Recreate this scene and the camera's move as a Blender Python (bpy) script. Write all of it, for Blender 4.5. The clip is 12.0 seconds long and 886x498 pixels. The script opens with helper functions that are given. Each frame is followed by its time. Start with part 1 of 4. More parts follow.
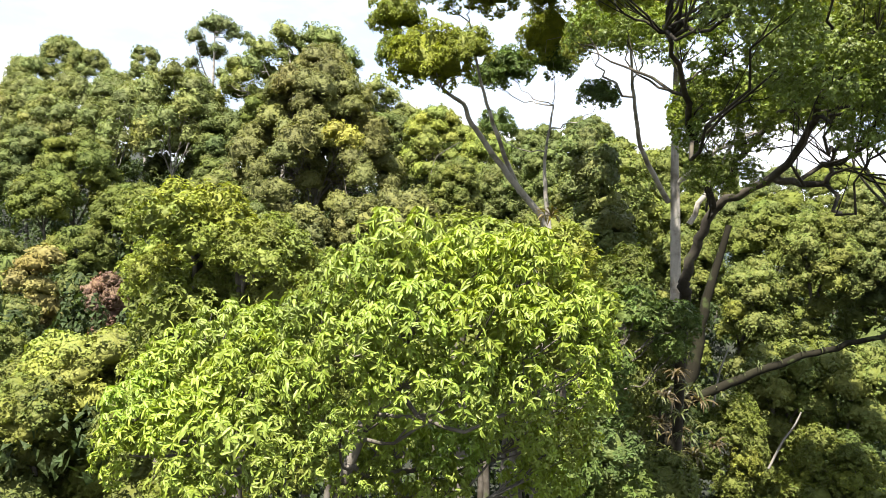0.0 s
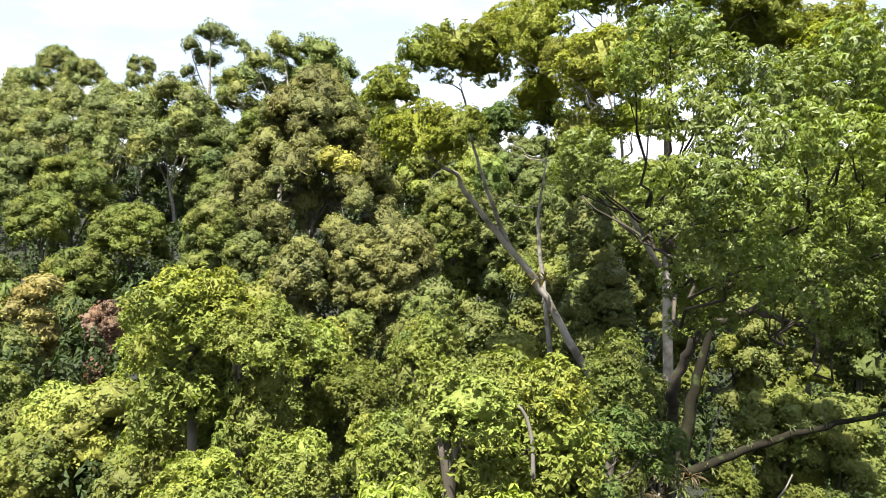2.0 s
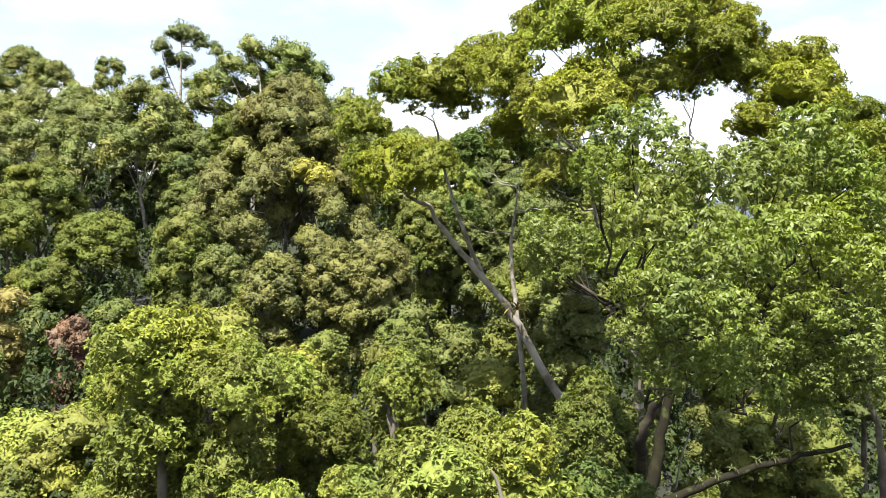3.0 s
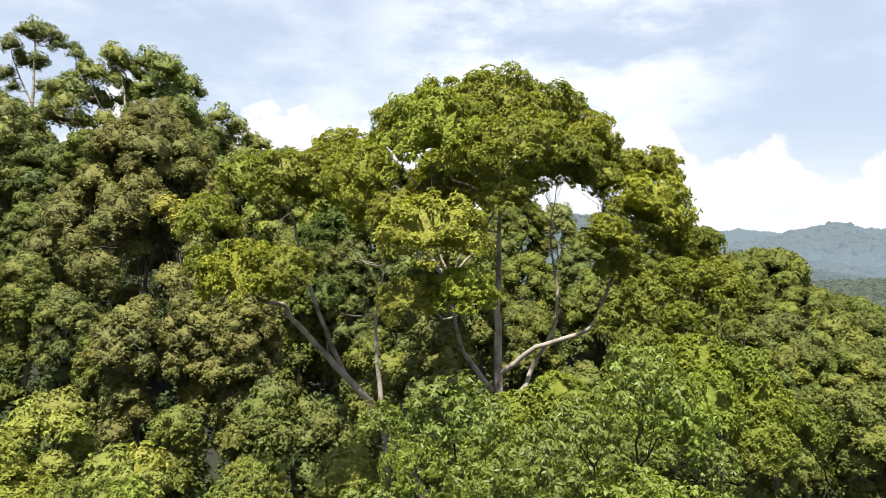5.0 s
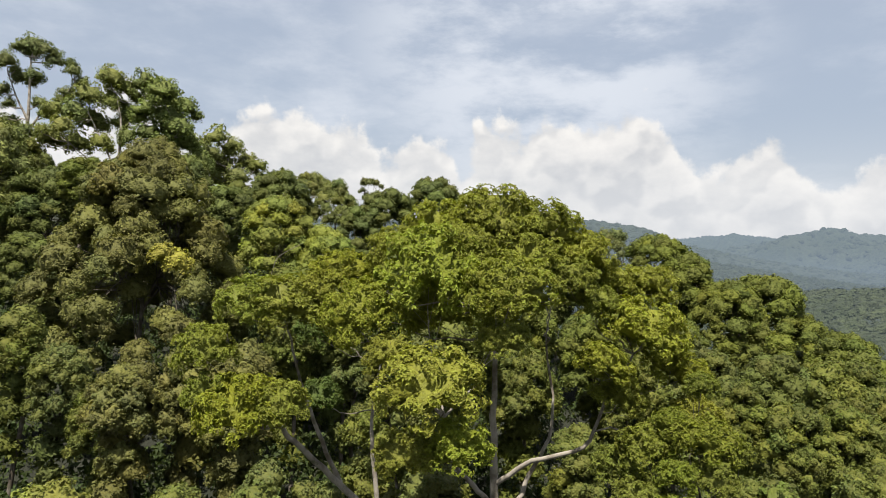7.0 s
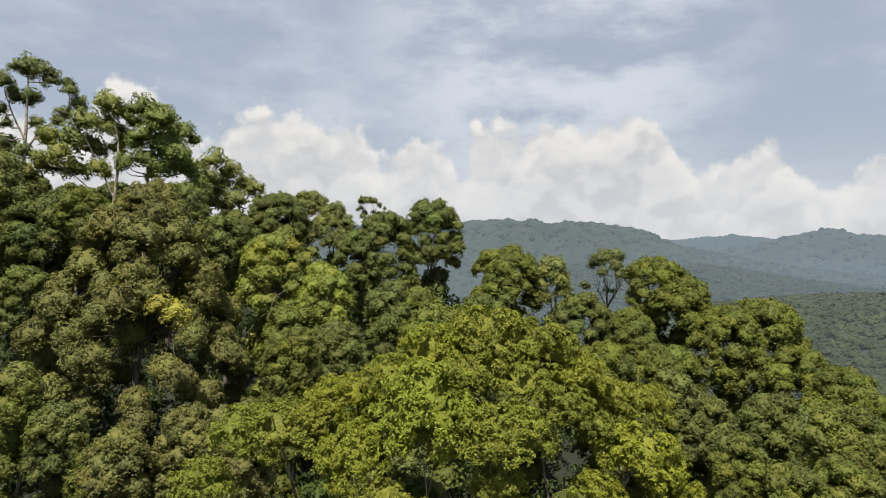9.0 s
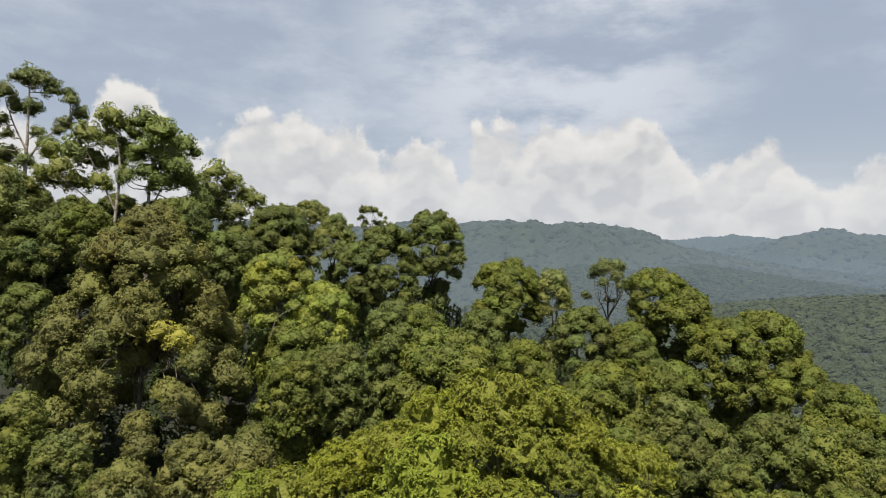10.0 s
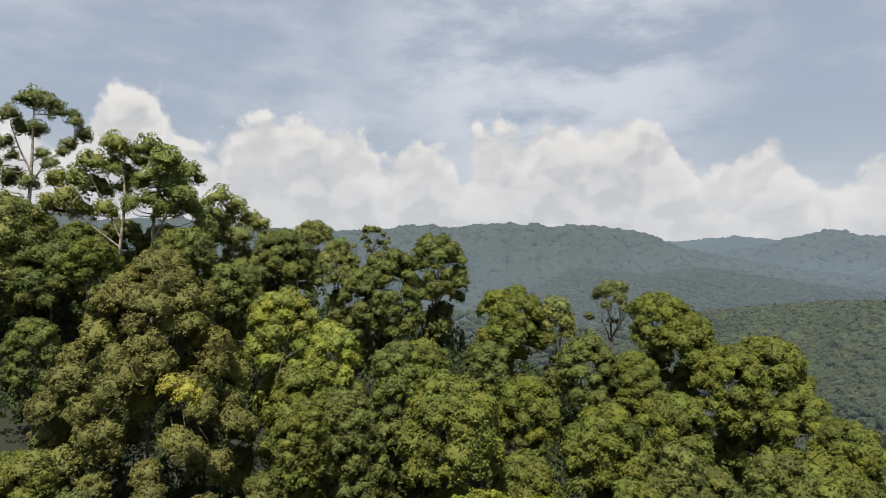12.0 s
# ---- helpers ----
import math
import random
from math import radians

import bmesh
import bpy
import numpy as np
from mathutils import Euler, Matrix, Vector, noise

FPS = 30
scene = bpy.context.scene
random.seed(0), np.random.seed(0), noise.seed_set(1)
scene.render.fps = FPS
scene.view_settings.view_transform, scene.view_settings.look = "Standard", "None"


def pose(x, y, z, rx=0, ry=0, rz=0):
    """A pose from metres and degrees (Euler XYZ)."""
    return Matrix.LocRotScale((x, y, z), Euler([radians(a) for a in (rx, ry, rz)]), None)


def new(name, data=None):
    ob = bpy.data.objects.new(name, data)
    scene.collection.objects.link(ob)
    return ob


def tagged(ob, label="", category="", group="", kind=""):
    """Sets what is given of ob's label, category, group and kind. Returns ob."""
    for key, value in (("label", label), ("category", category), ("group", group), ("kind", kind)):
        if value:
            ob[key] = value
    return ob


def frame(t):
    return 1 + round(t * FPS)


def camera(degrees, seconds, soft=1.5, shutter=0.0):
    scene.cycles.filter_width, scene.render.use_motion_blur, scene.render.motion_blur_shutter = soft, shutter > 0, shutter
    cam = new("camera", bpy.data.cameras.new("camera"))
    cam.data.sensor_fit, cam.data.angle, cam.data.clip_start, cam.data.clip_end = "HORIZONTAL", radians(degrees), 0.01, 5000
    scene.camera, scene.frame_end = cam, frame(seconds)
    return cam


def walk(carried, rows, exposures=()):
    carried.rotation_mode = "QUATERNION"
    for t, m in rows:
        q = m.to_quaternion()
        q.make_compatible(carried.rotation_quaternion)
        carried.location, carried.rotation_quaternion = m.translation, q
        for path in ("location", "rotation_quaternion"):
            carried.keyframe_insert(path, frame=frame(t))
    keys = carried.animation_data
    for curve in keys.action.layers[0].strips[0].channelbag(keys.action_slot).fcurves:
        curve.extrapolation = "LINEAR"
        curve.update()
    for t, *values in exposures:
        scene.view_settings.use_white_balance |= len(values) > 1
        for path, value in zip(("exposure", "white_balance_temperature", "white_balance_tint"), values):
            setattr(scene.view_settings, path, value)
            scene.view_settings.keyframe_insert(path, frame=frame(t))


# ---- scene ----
cam = camera(68.0, 12.0, soft=0.75)
# seconds, place in metres, yaw, pitch and roll in degrees
PATH = [
    (0.0, -0.002, 0.000, 20.001, -0.000, 0.594, -1.701),
    (0.5, -0.008, -0.138, 20.802, -0.051, 0.522, -1.554),
    (1.0, 0.017, -0.198, 21.579, -0.026, 0.432, -1.426),
    (1.5, 0.044, -0.255, 22.349, -0.045, 0.359, -1.295),
    (2.0, 0.097, -0.348, 23.076, -0.126, 0.312, -1.155),
    (2.5, 0.171, -0.408, 23.769, -0.974, 0.279, -1.015),
    (3.0, 0.186, -0.442, 24.467, -2.254, 0.288, -0.900),
    (3.5, 0.208, -0.467, 25.220, -5.436, 0.319, -0.833),
    (5.5, 1.444, 0.694, 29.438, -12.979, 1.520, -1.493),
    (6.0, 1.322, 0.621, 30.641, -13.071, 1.600, -1.519),
    (6.5, 1.156, 0.492, 31.841, -12.802, 1.562, -1.534),
    (7.0, 1.070, 0.327, 33.024, -12.662, 1.537, -1.569),
    (9.0, 1.069, 0.158, 38.014, -12.756, 1.652, -1.270),
    (9.5, 0.969, 0.054, 39.351, -12.727, 1.668, -1.206),
    (10.0, 0.846, -0.074, 40.676, -12.711, 1.680, -1.150),
    (10.5, 0.710, -0.227, 41.992, -12.803, 1.703, -1.095),
    (11.0, 0.530, -0.396, 43.327, -12.581, 1.756, -1.021),
    (11.5, 0.355, -0.563, 44.658, -12.519, 1.788, -0.950),
    (12.0, 0.205, -0.723, 45.999, -12.554, 1.831, -0.896),
]
# seconds, stops, kelvin, tint
EXPOSURE = [(0.0, 2.08, 6200, 10), (2.0, 2.0, 6200, 10), (3.0, 1.94, 6250, 10), (3.7, 1.86, 6300, 10), (5.3, 1.31, 6480, 10), (6.5, 1.0, 6520, 10), (9.0, 0.76, 6520, 10), (12.0, 0.68, 6520, 10)]
walk(cam, [(t, pose(x, y, z, 90 + pitch, roll, yaw)) for t, x, y, z, yaw, pitch, roll in PATH], EXPOSURE)

# ---- world, sun ----
SUN_EL, SUN_AZ = radians(62), radians(206)  # azimuth clockwise from +y
sun_data = bpy.data.lights.new("sun", "SUN")
sun_data.energy, sun_data.angle, sun_data.color = 5.0, radians(0.6), (1.0, 0.95, 0.86)
sun = new("sun", sun_data)
to_sun = Vector((math.cos(SUN_EL) * math.sin(SUN_AZ), math.cos(SUN_EL) * math.cos(SUN_AZ), math.sin(SUN_EL)))
sun.rotation_euler = (-to_sun).to_track_quat("-Z", "Y").to_euler()


class Nodes:
    """Short hand for a node tree: add nodes, do arithmetic."""

    def __init__(self, tree):
        self.tree = tree
        tree.nodes.clear()

    def add(self, kind, settings=None, **inputs):
        n = self.tree.nodes.new(kind)
        for key, value in (settings or {}).items():
            setattr(n, key, value)
        for key, value in inputs.items():
            name = key.replace("_", " ")
            self.put(n.inputs[int(key[1:])] if key[0] == "i" and key[1:].isdigit() else n.inputs[name], value)
        return n

    def put(self, socket, value):
        if isinstance(value, bpy.types.NodeSocket):
            self.tree.links.new(value, socket)
        else:
            socket.default_value = value

    def math(self, op, a, b=0.0, c=0.0):
        n = self.add("ShaderNodeMath", {"operation": op})
        for i, v in enumerate((a, b, c)):
            self.put(n.inputs[i], v)
        return n.outputs[0]

    def smooth(self, x, lo, hi):
        n = self.add("ShaderNodeMapRange", {"interpolation_type": "SMOOTHSTEP"})
        for i, v in enumerate((x, lo, hi, 0.0, 1.0)):
            self.put(n.inputs[i], v)
        return n.outputs[0]

    def mix(self, f, a, b, blend="MIX"):
        n = self.add("ShaderNodeMix", {"data_type": "RGBA", "blend_type": blend})
        for i, v in ((0, f), (6, a), (7, b)):
            if i and isinstance(v, tuple) and len(v) == 3:
                v = (*v, 1.0)
            self.put(n.inputs[i], v)
        return n.outputs[2]

    def noise(self, vector, scale, detail=5.0, rough=0.55, lac=2.0):
        n = self.add("ShaderNodeTexNoise", {}, Scale=scale, Detail=detail, Roughness=rough, Lacunarity=lac)
        if vector is not None:
            self.put(n.inputs["Vector"], vector)
        return n.outputs[0]


WISP = (0.345, 0.878, 0.333)  # a bright streak of thin cloud


def make_world():
    world = bpy.data.worlds.new("sky")
    scene.world = world
    world.use_nodes = True
    g = Nodes(world.node_tree)
    sky = g.add("ShaderNodeTexSky", {"sky_type": "NISHITA", "sun_disc": False, "sun_elevation": SUN_EL, "sun_rotation": SUN_AZ,
                                     "air_density": 1.3, "dust_density": 3.0, "altitude": 300.0})
    ray = g.add("ShaderNodeTexCoord").outputs["Generated"]
    sep = g.add("ShaderNodeSeparateXYZ", {}, Vector=ray)
    x, y, z = sep.outputs
    deg = 57.29578
    az = g.math("MULTIPLY", g.math("ARCTAN2", x, y), deg)
    el = g.math("MULTIPLY", g.math("ARCSINE", z), deg)
    # billows: rounded heaps at two sizes and a frayed edge
    def heaps(at, scale):
        n = g.add("ShaderNodeTexVoronoi", {"feature": "SMOOTH_F1"}, Vector=at, Scale=scale, Smoothness=0.35)
        return g.math("SUBTRACT", 0.45, n.outputs["Distance"])

    def billow(at):
        return g.math("ADD", g.math("MULTIPLY", heaps(at, 13.0), 5.0), g.math("MULTIPLY", heaps(at, 31.0), 2.6))

    warp = g.add("ShaderNodeTexNoise", {}, Vector=ray, Scale=9.0, Detail=4.0)
    warp = g.add("ShaderNodeVectorMath", {"operation": "MULTIPLY_ADD"}, i0=warp.outputs["Color"], i1=(0.09, 0.09, 0.09), i2=ray).outputs[0]
    billows = billow(warp)
    above = g.add("ShaderNodeVectorMath", {"operation": "ADD"}, i0=warp, i1=(-0.008, 0.0, 0.022)).outputs[0]
    lit = g.smooth(g.math("SUBTRACT", billows, billow(above)), -0.9, 1.1)
    small = g.math("MULTIPLY", g.math("SUBTRACT", g.noise(ray, 46.0, 7.0, 0.65), 0.5), 3.4)
    ruffle = g.math("ADD", g.math("MULTIPLY", billows, 0.8), small)
    # height of the cumulus tops over the compass, in degrees
    curve = g.add("ShaderNodeFloatCurve")
    tops = ((-180, 8), (-60, 9), (-30, 12), (-18.1, 9.5), (-16, 11.5), (-14.5, 13.8), (-13.1, 14.2), (-11.2, 13.2), (-10, 11.4), (-8.3, 9.3), (-6.6, 9.6), (-4.7, 12), (-2.4, 13.3), (0.4, 13.7), (2.1, 11.7), (4.3, 12.3), (6, 11.4), (7.8, 9.4), (10.2, 11.1), (12.4, 11.6), (13.3, 9.1), (15.6, 12.2), (17.6, 12.4), (19.6, 11.7), (21.5, 13.6), (24.9, 13.1), (27.9, 14.2), (30.6, 13.5), (32.2, 11.7), (34.8, 9.1), (37.3, 9.6), (39.7, 11), (41.2, 8.1), (43.5, 7.8), (46.3, 9.1), (75, 8), (180, 8))
    c = curve.mapping.curves[0]
    while len(c.points) < len(tops):
        c.points.new(0.5, 0.5)
    for p, (a, h) in zip(c.points, tops):
        p.location = ((a + 180) / 360, h / 20)
        p.handle_type = "AUTO_CLAMPED"
    curve.mapping.update()
    g.put(curve.inputs[1], g.math("DIVIDE", g.math("ADD", az, 180.0), 360.0))
    top = g.math("MULTIPLY", curve.outputs[0], 20.0)
    depth = g.math("SUBTRACT", g.math("ADD", top, ruffle), el)
    cumulus = g.smooth(depth, -0.45, 1.0)
    # veils of thin high cloud
    veil_at = g.add("ShaderNodeMapping", {}, Vector=ray, Scale=(1.0, 1.0, 2.6), Rotation=(0.1, 0.25, 0.3)).outputs[0]
    veil = g.smooth(g.noise(veil_at, 2.6, 7.0, 0.6), 0.44, 0.78)
    flat_ray = g.add("ShaderNodeMapping", {}, Vector=ray, Scale=(1.0, 1.0, 1.7)).outputs[0]
    lumps = g.noise(flat_ray, 17.0, 7.0, 0.62)
    shade = g.math("ADD", g.math("MULTIPLY", g.smooth(depth, 7.0, 0.5), 0.45), g.math("MULTIPLY", g.math("SUBTRACT", lumps, 0.5), 1.1))
    shade = g.math("ADD", shade, g.math("MULTIPLY", lit, 0.5))
    white = g.mix(shade, (0.43, 0.44, 0.46), (0.72, 0.70, 0.67))
    wisp = g.add("ShaderNodeVectorMath", {"operation": "DOT_PRODUCT"}, i0=ray, i1=WISP).outputs["Value"]
    wisp = g.math("MULTIPLY", g.smooth(wisp, 0.94, 0.999), g.smooth(g.noise(veil_at, 5.0, 7.0, 0.6), 0.35, 0.62))
    veil = g.math("MAXIMUM", veil, wisp)
    # the lowest sky is a pale haze
    haze = g.smooth(el, 13.0, 3.0)
    air = g.mix(1.0, sky.outputs[0], (0.075, 0.075, 0.075), "MULTIPLY")
    air = g.mix(0.66, air, (0.405, 0.455, 0.545))
    air = g.mix(g.math("MULTIPLY", veil, 0.8), air, (0.60, 0.63, 0.68))
    col = g.mix(g.math("MULTIPLY", cumulus, 0.93), air, white)
    col = g.mix(g.math("MULTIPLY", haze, 0.45), col, (0.60, 0.62, 0.65))
    back = g.add("ShaderNodeBackground", {}, Color=col, Strength=0.72)
    out = g.add("ShaderNodeOutputWorld")
    g.put(out.inputs[0], back.outputs[0])


make_world()


# ---- materials ----
def material(name):
    m = bpy.data.materials.new(name)
    m.use_nodes = True
    g = Nodes(m.node_tree)
    return m, g, g.add("ShaderNodeOutputMaterial")


def leaf_material(name, through_light=0.35, rough=0.5, grain=6.0, relief=0.06, gloss=0.4, vary=0.6):
    """Leaves: the tree's own green (its object colour), varied leaf by leaf, letting some light through."""
    m, g, out = material(name)
    info = g.add("ShaderNodeObjectInfo")
    geo = g.add("ShaderNodeNewGeometry")
    hsv = g.add("ShaderNodeHueSaturation", {}, Color=info.outputs["Color"])
    leaf = geo.outputs["Random Per Island"]
    g.put(hsv.inputs["Hue"], g.math("ADD", 0.488, g.math("MULTIPLY", leaf, 0.022)))
    g.put(hsv.inputs["Saturation"], g.math("ADD", 0.96, g.math("MULTIPLY", info.outputs["Random"], 0.08)))
    value = g.math("MULTIPLY", g.math("ADD", 1.02 - vary * 0.5, g.math("MULTIPLY", leaf, vary)), g.math("ADD", 0.91, g.math("MULTIPLY", info.outputs["Random"], 0.18)))
    g.put(hsv.inputs["Value"], value)
    col = hsv.outputs[0]
    # a few leaves are dry or young
    old = g.math("GREATER_THAN", g.math("FRACT", g.math("MULTIPLY", leaf, 37.0)), 0.96)
    col = g.mix(g.math("MULTIPLY", old, 0.18), col, (0.22, 0.19, 0.04))
    # leaf by leaf relief of the packed foliage
    at = geo.outputs["Position"]
    cells = g.add("ShaderNodeTexVoronoi", {}, Vector=at, Scale=grain, Randomness=1.0)
    fine = g.noise(at, grain * 2.3, 3.0, 0.7)
    pick = g.add("ShaderNodeSeparateColor", {}, Color=cells.outputs["Color"]).outputs[0]
    col = g.mix(g.math("MULTIPLY", pick, 0.45), col, g.mix(1.0, col, (0.45, 0.5, 0.5), "MULTIPLY"))
    lift = g.math("ADD", g.math("MULTIPLY", cells.outputs["Distance"], -1.0), g.math("MULTIPLY", fine, 0.6))
    bump = g.add("ShaderNodeBump", {}, Height=lift, Strength=0.9, Distance=relief)
    body = g.add("ShaderNodeBsdfPrincipled", {}, Base_Color=col, Roughness=rough, Normal=bump.outputs[0])
    g.put(body.inputs["Specular IOR Level"], gloss)
    tint = g.mix(1.0, col, (1.25, 1.3, 0.45), "MULTIPLY")
    glow = g.add("ShaderNodeBsdfTranslucent", {}, Color=tint)
    mix = g.add("ShaderNodeMixShader", {}, i0=through_light, i1=body.outputs[0], i2=glow.outputs[0])
    g.put(out.inputs[0], mix.outputs[0])
    return m


def bark_material(name, pale, dark, scale=3.0, patch=0.5):
    m, g, out = material(name)
    at = g.add("ShaderNodeTexCoord").outputs["Object"]
    stretched = g.add("ShaderNodeMapping", {}, Vector=at, Scale=(1.0, 1.0, 0.22)).outputs[0]
    grain = g.noise(stretched, scale * 6, 6.0, 0.65)
    spots = g.smooth(g.noise(at, scale * 0.5, 4.0, 0.6), patch - 0.12, patch + 0.12)
    moss = g.smooth(g.noise(at, scale * 0.9, 3.0, 0.6), 0.58, 0.7)
    col = g.mix(spots, dark, pale)
    col = g.mix(g.math("MULTIPLY", grain, 0.6), col, dark)
    col = g.mix(g.math("MULTIPLY", moss, 0.6), col, (0.06, 0.075, 0.025))
    bump = g.add("ShaderNodeBump", {}, Height=grain, Strength=0.5, Distance=0.03)
    body = g.add("ShaderNodeBsdfPrincipled", {}, Base_Color=col, Roughness=0.9, Specular_IOR_Level=0.05, Normal=bump.outputs[0])
    g.put(out.inputs[0], body.outputs[0])
    return m


def soil_material():
    m, g, out = material("forest_floor")
    at = g.add("ShaderNodeNewGeometry").outputs["Position"]
    a, b = g.noise(at, 0.35, 6.0, 0.6), g.noise(at, 4.0, 6.0, 0.7)
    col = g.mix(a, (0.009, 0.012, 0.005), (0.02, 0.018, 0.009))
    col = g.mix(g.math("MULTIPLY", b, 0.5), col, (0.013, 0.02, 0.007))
    bump = g.add("ShaderNodeBump", {}, Height=b, Strength=0.8, Distance=0.3)
    g.put(out.inputs[0], g.add("ShaderNodeBsdfPrincipled", {}, Base_Color=col, Roughness=0.95, Normal=bump.outputs[0]).outputs[0])
    return m


def hazed_wood_material(name, reach, depth=1.0):
    """Far woods, a backdrop with the haze of kilometres of moist air painted in: blue emission grows with distance from
    the clearing.
    """
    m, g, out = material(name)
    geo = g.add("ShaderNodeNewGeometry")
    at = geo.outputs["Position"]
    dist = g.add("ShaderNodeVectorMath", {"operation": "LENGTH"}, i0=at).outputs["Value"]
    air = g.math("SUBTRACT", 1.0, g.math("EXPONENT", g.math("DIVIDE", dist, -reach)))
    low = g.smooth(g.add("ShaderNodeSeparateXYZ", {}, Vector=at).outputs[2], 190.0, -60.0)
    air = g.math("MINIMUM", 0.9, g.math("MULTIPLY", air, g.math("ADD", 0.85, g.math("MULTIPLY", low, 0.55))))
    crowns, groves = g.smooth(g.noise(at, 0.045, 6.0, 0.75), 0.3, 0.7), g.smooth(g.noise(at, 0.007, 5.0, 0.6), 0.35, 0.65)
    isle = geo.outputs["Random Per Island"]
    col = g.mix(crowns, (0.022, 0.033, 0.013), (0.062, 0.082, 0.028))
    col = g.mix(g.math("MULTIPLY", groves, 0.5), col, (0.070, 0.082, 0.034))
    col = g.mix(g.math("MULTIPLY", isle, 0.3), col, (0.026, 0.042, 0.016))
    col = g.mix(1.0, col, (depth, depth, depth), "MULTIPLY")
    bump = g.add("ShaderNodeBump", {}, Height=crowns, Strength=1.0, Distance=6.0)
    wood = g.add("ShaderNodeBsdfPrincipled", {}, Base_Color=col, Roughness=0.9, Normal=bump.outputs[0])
    # the painted haze: a glow mixed into the wood, strongest far off and low down
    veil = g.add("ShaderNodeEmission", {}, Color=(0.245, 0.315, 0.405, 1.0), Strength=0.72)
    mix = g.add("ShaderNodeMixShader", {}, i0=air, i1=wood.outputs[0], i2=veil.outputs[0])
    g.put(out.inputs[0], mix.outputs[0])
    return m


LEAF = leaf_material("leaf", 0.32, 0.55, gloss=0.2)
NEAR_LEAF = leaf_material("glossy_leaf", 0.32, 0.46, 25.0, 0.004, 0.3)
MID_LEAF = leaf_material("packed_leaf", 0.22, 0.6, 3.6, 0.1, 0.2, 0.5)
FAR_LEAF = leaf_material("distant_leaf", 0.20, 0.65, 2.0, 0.16, 0.15, 0.45)
PALE_BARK = bark_material("pale_bark", (0.36, 0.325, 0.275), (0.12, 0.10, 0.075), 2.0, 0.45)
GREY_BARK = bark_material("grey_bark", (0.173, 0.151, 0.122), (0.065, 0.054, 0.04), 2.0, 0.5)
DEAD_BARK = bark_material("dead_bark", (0.21, 0.19, 0.16), (0.11, 0.095, 0.075), 2.0, 0.4)
MOSSY_BARK = bark_material("mossy_bark", (0.036, 0.035, 0.017), (0.016, 0.014, 0.009), 2.2, 0.6)
DARK_BARK = bark_material("dark_bark", (0.094, 0.079, 0.058), (0.032, 0.027, 0.02), 2.5, 0.55)
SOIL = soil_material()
FAR_WOOD = hazed_wood_material("far_wood", 9500.0)
RIDGE_WOOD = hazed_wood_material("ridge_wood", 4600.0, 0.75)

# ---- mesh helpers ----
R = np.random.default_rng(7)


def unit(v):
    return v / np.maximum(np.linalg.norm(v, axis=-1, keepdims=True), 1e-9)


def mesh_from(name, verts, faces, mat, smooth=False, round_from=None):
    me = bpy.data.meshes.new(name)
    verts = np.asarray(verts, dtype=np.float32)
    groups = [np.asarray(f, dtype=np.int32) for f in (faces if isinstance(faces, list) else [faces])]
    sizes = np.concatenate([np.full(len(f), f.shape[1], dtype=np.int32) for f in groups])
    corners = np.concatenate([f.ravel() for f in groups])
    me.vertices.add(len(verts))
    me.vertices.foreach_set("co", verts.ravel())
    me.loops.add(len(corners))
    me.loops.foreach_set("vertex_index", corners)
    me.polygons.add(len(sizes))
    me.polygons.foreach_set("loop_start", np.concatenate([[0], np.cumsum(sizes)[:-1]]).astype(np.int32))
    faces = sizes
    if smooth:
        me.polygons.foreach_set("use_smooth", np.ones(len(faces), dtype=bool))
    if round_from is not None:  # only the faces after these are smooth
        me.polygons.foreach_set("use_smooth", np.arange(len(faces)) >= round_from)
    me.update(calc_edges=True)
    me.materials.append(mat)
    return me


G = (1 + 5 ** 0.5) / 2
ICO = unit(np.array([(-1, G, 0), (1, G, 0), (-1, -G, 0), (1, -G, 0), (0, -1, G), (0, 1, G), (0, -1, -G), (0, 1, -G), (G, 0, -1), (G, 0, 1), (-G, 0, -1), (-G, 0, 1)]))
ICO_FACES = np.array([(0, 11, 5), (0, 5, 1), (0, 1, 7), (0, 7, 10), (0, 10, 11), (1, 5, 9), (5, 11, 4), (11, 10, 2), (10, 7, 6), (7, 1, 8),
                      (3, 9, 4), (3, 4, 2), (3, 2, 6), (3, 6, 8), (3, 8, 9), (4, 9, 5), (2, 4, 11), (6, 2, 10), (8, 6, 7), (9, 8, 1)])


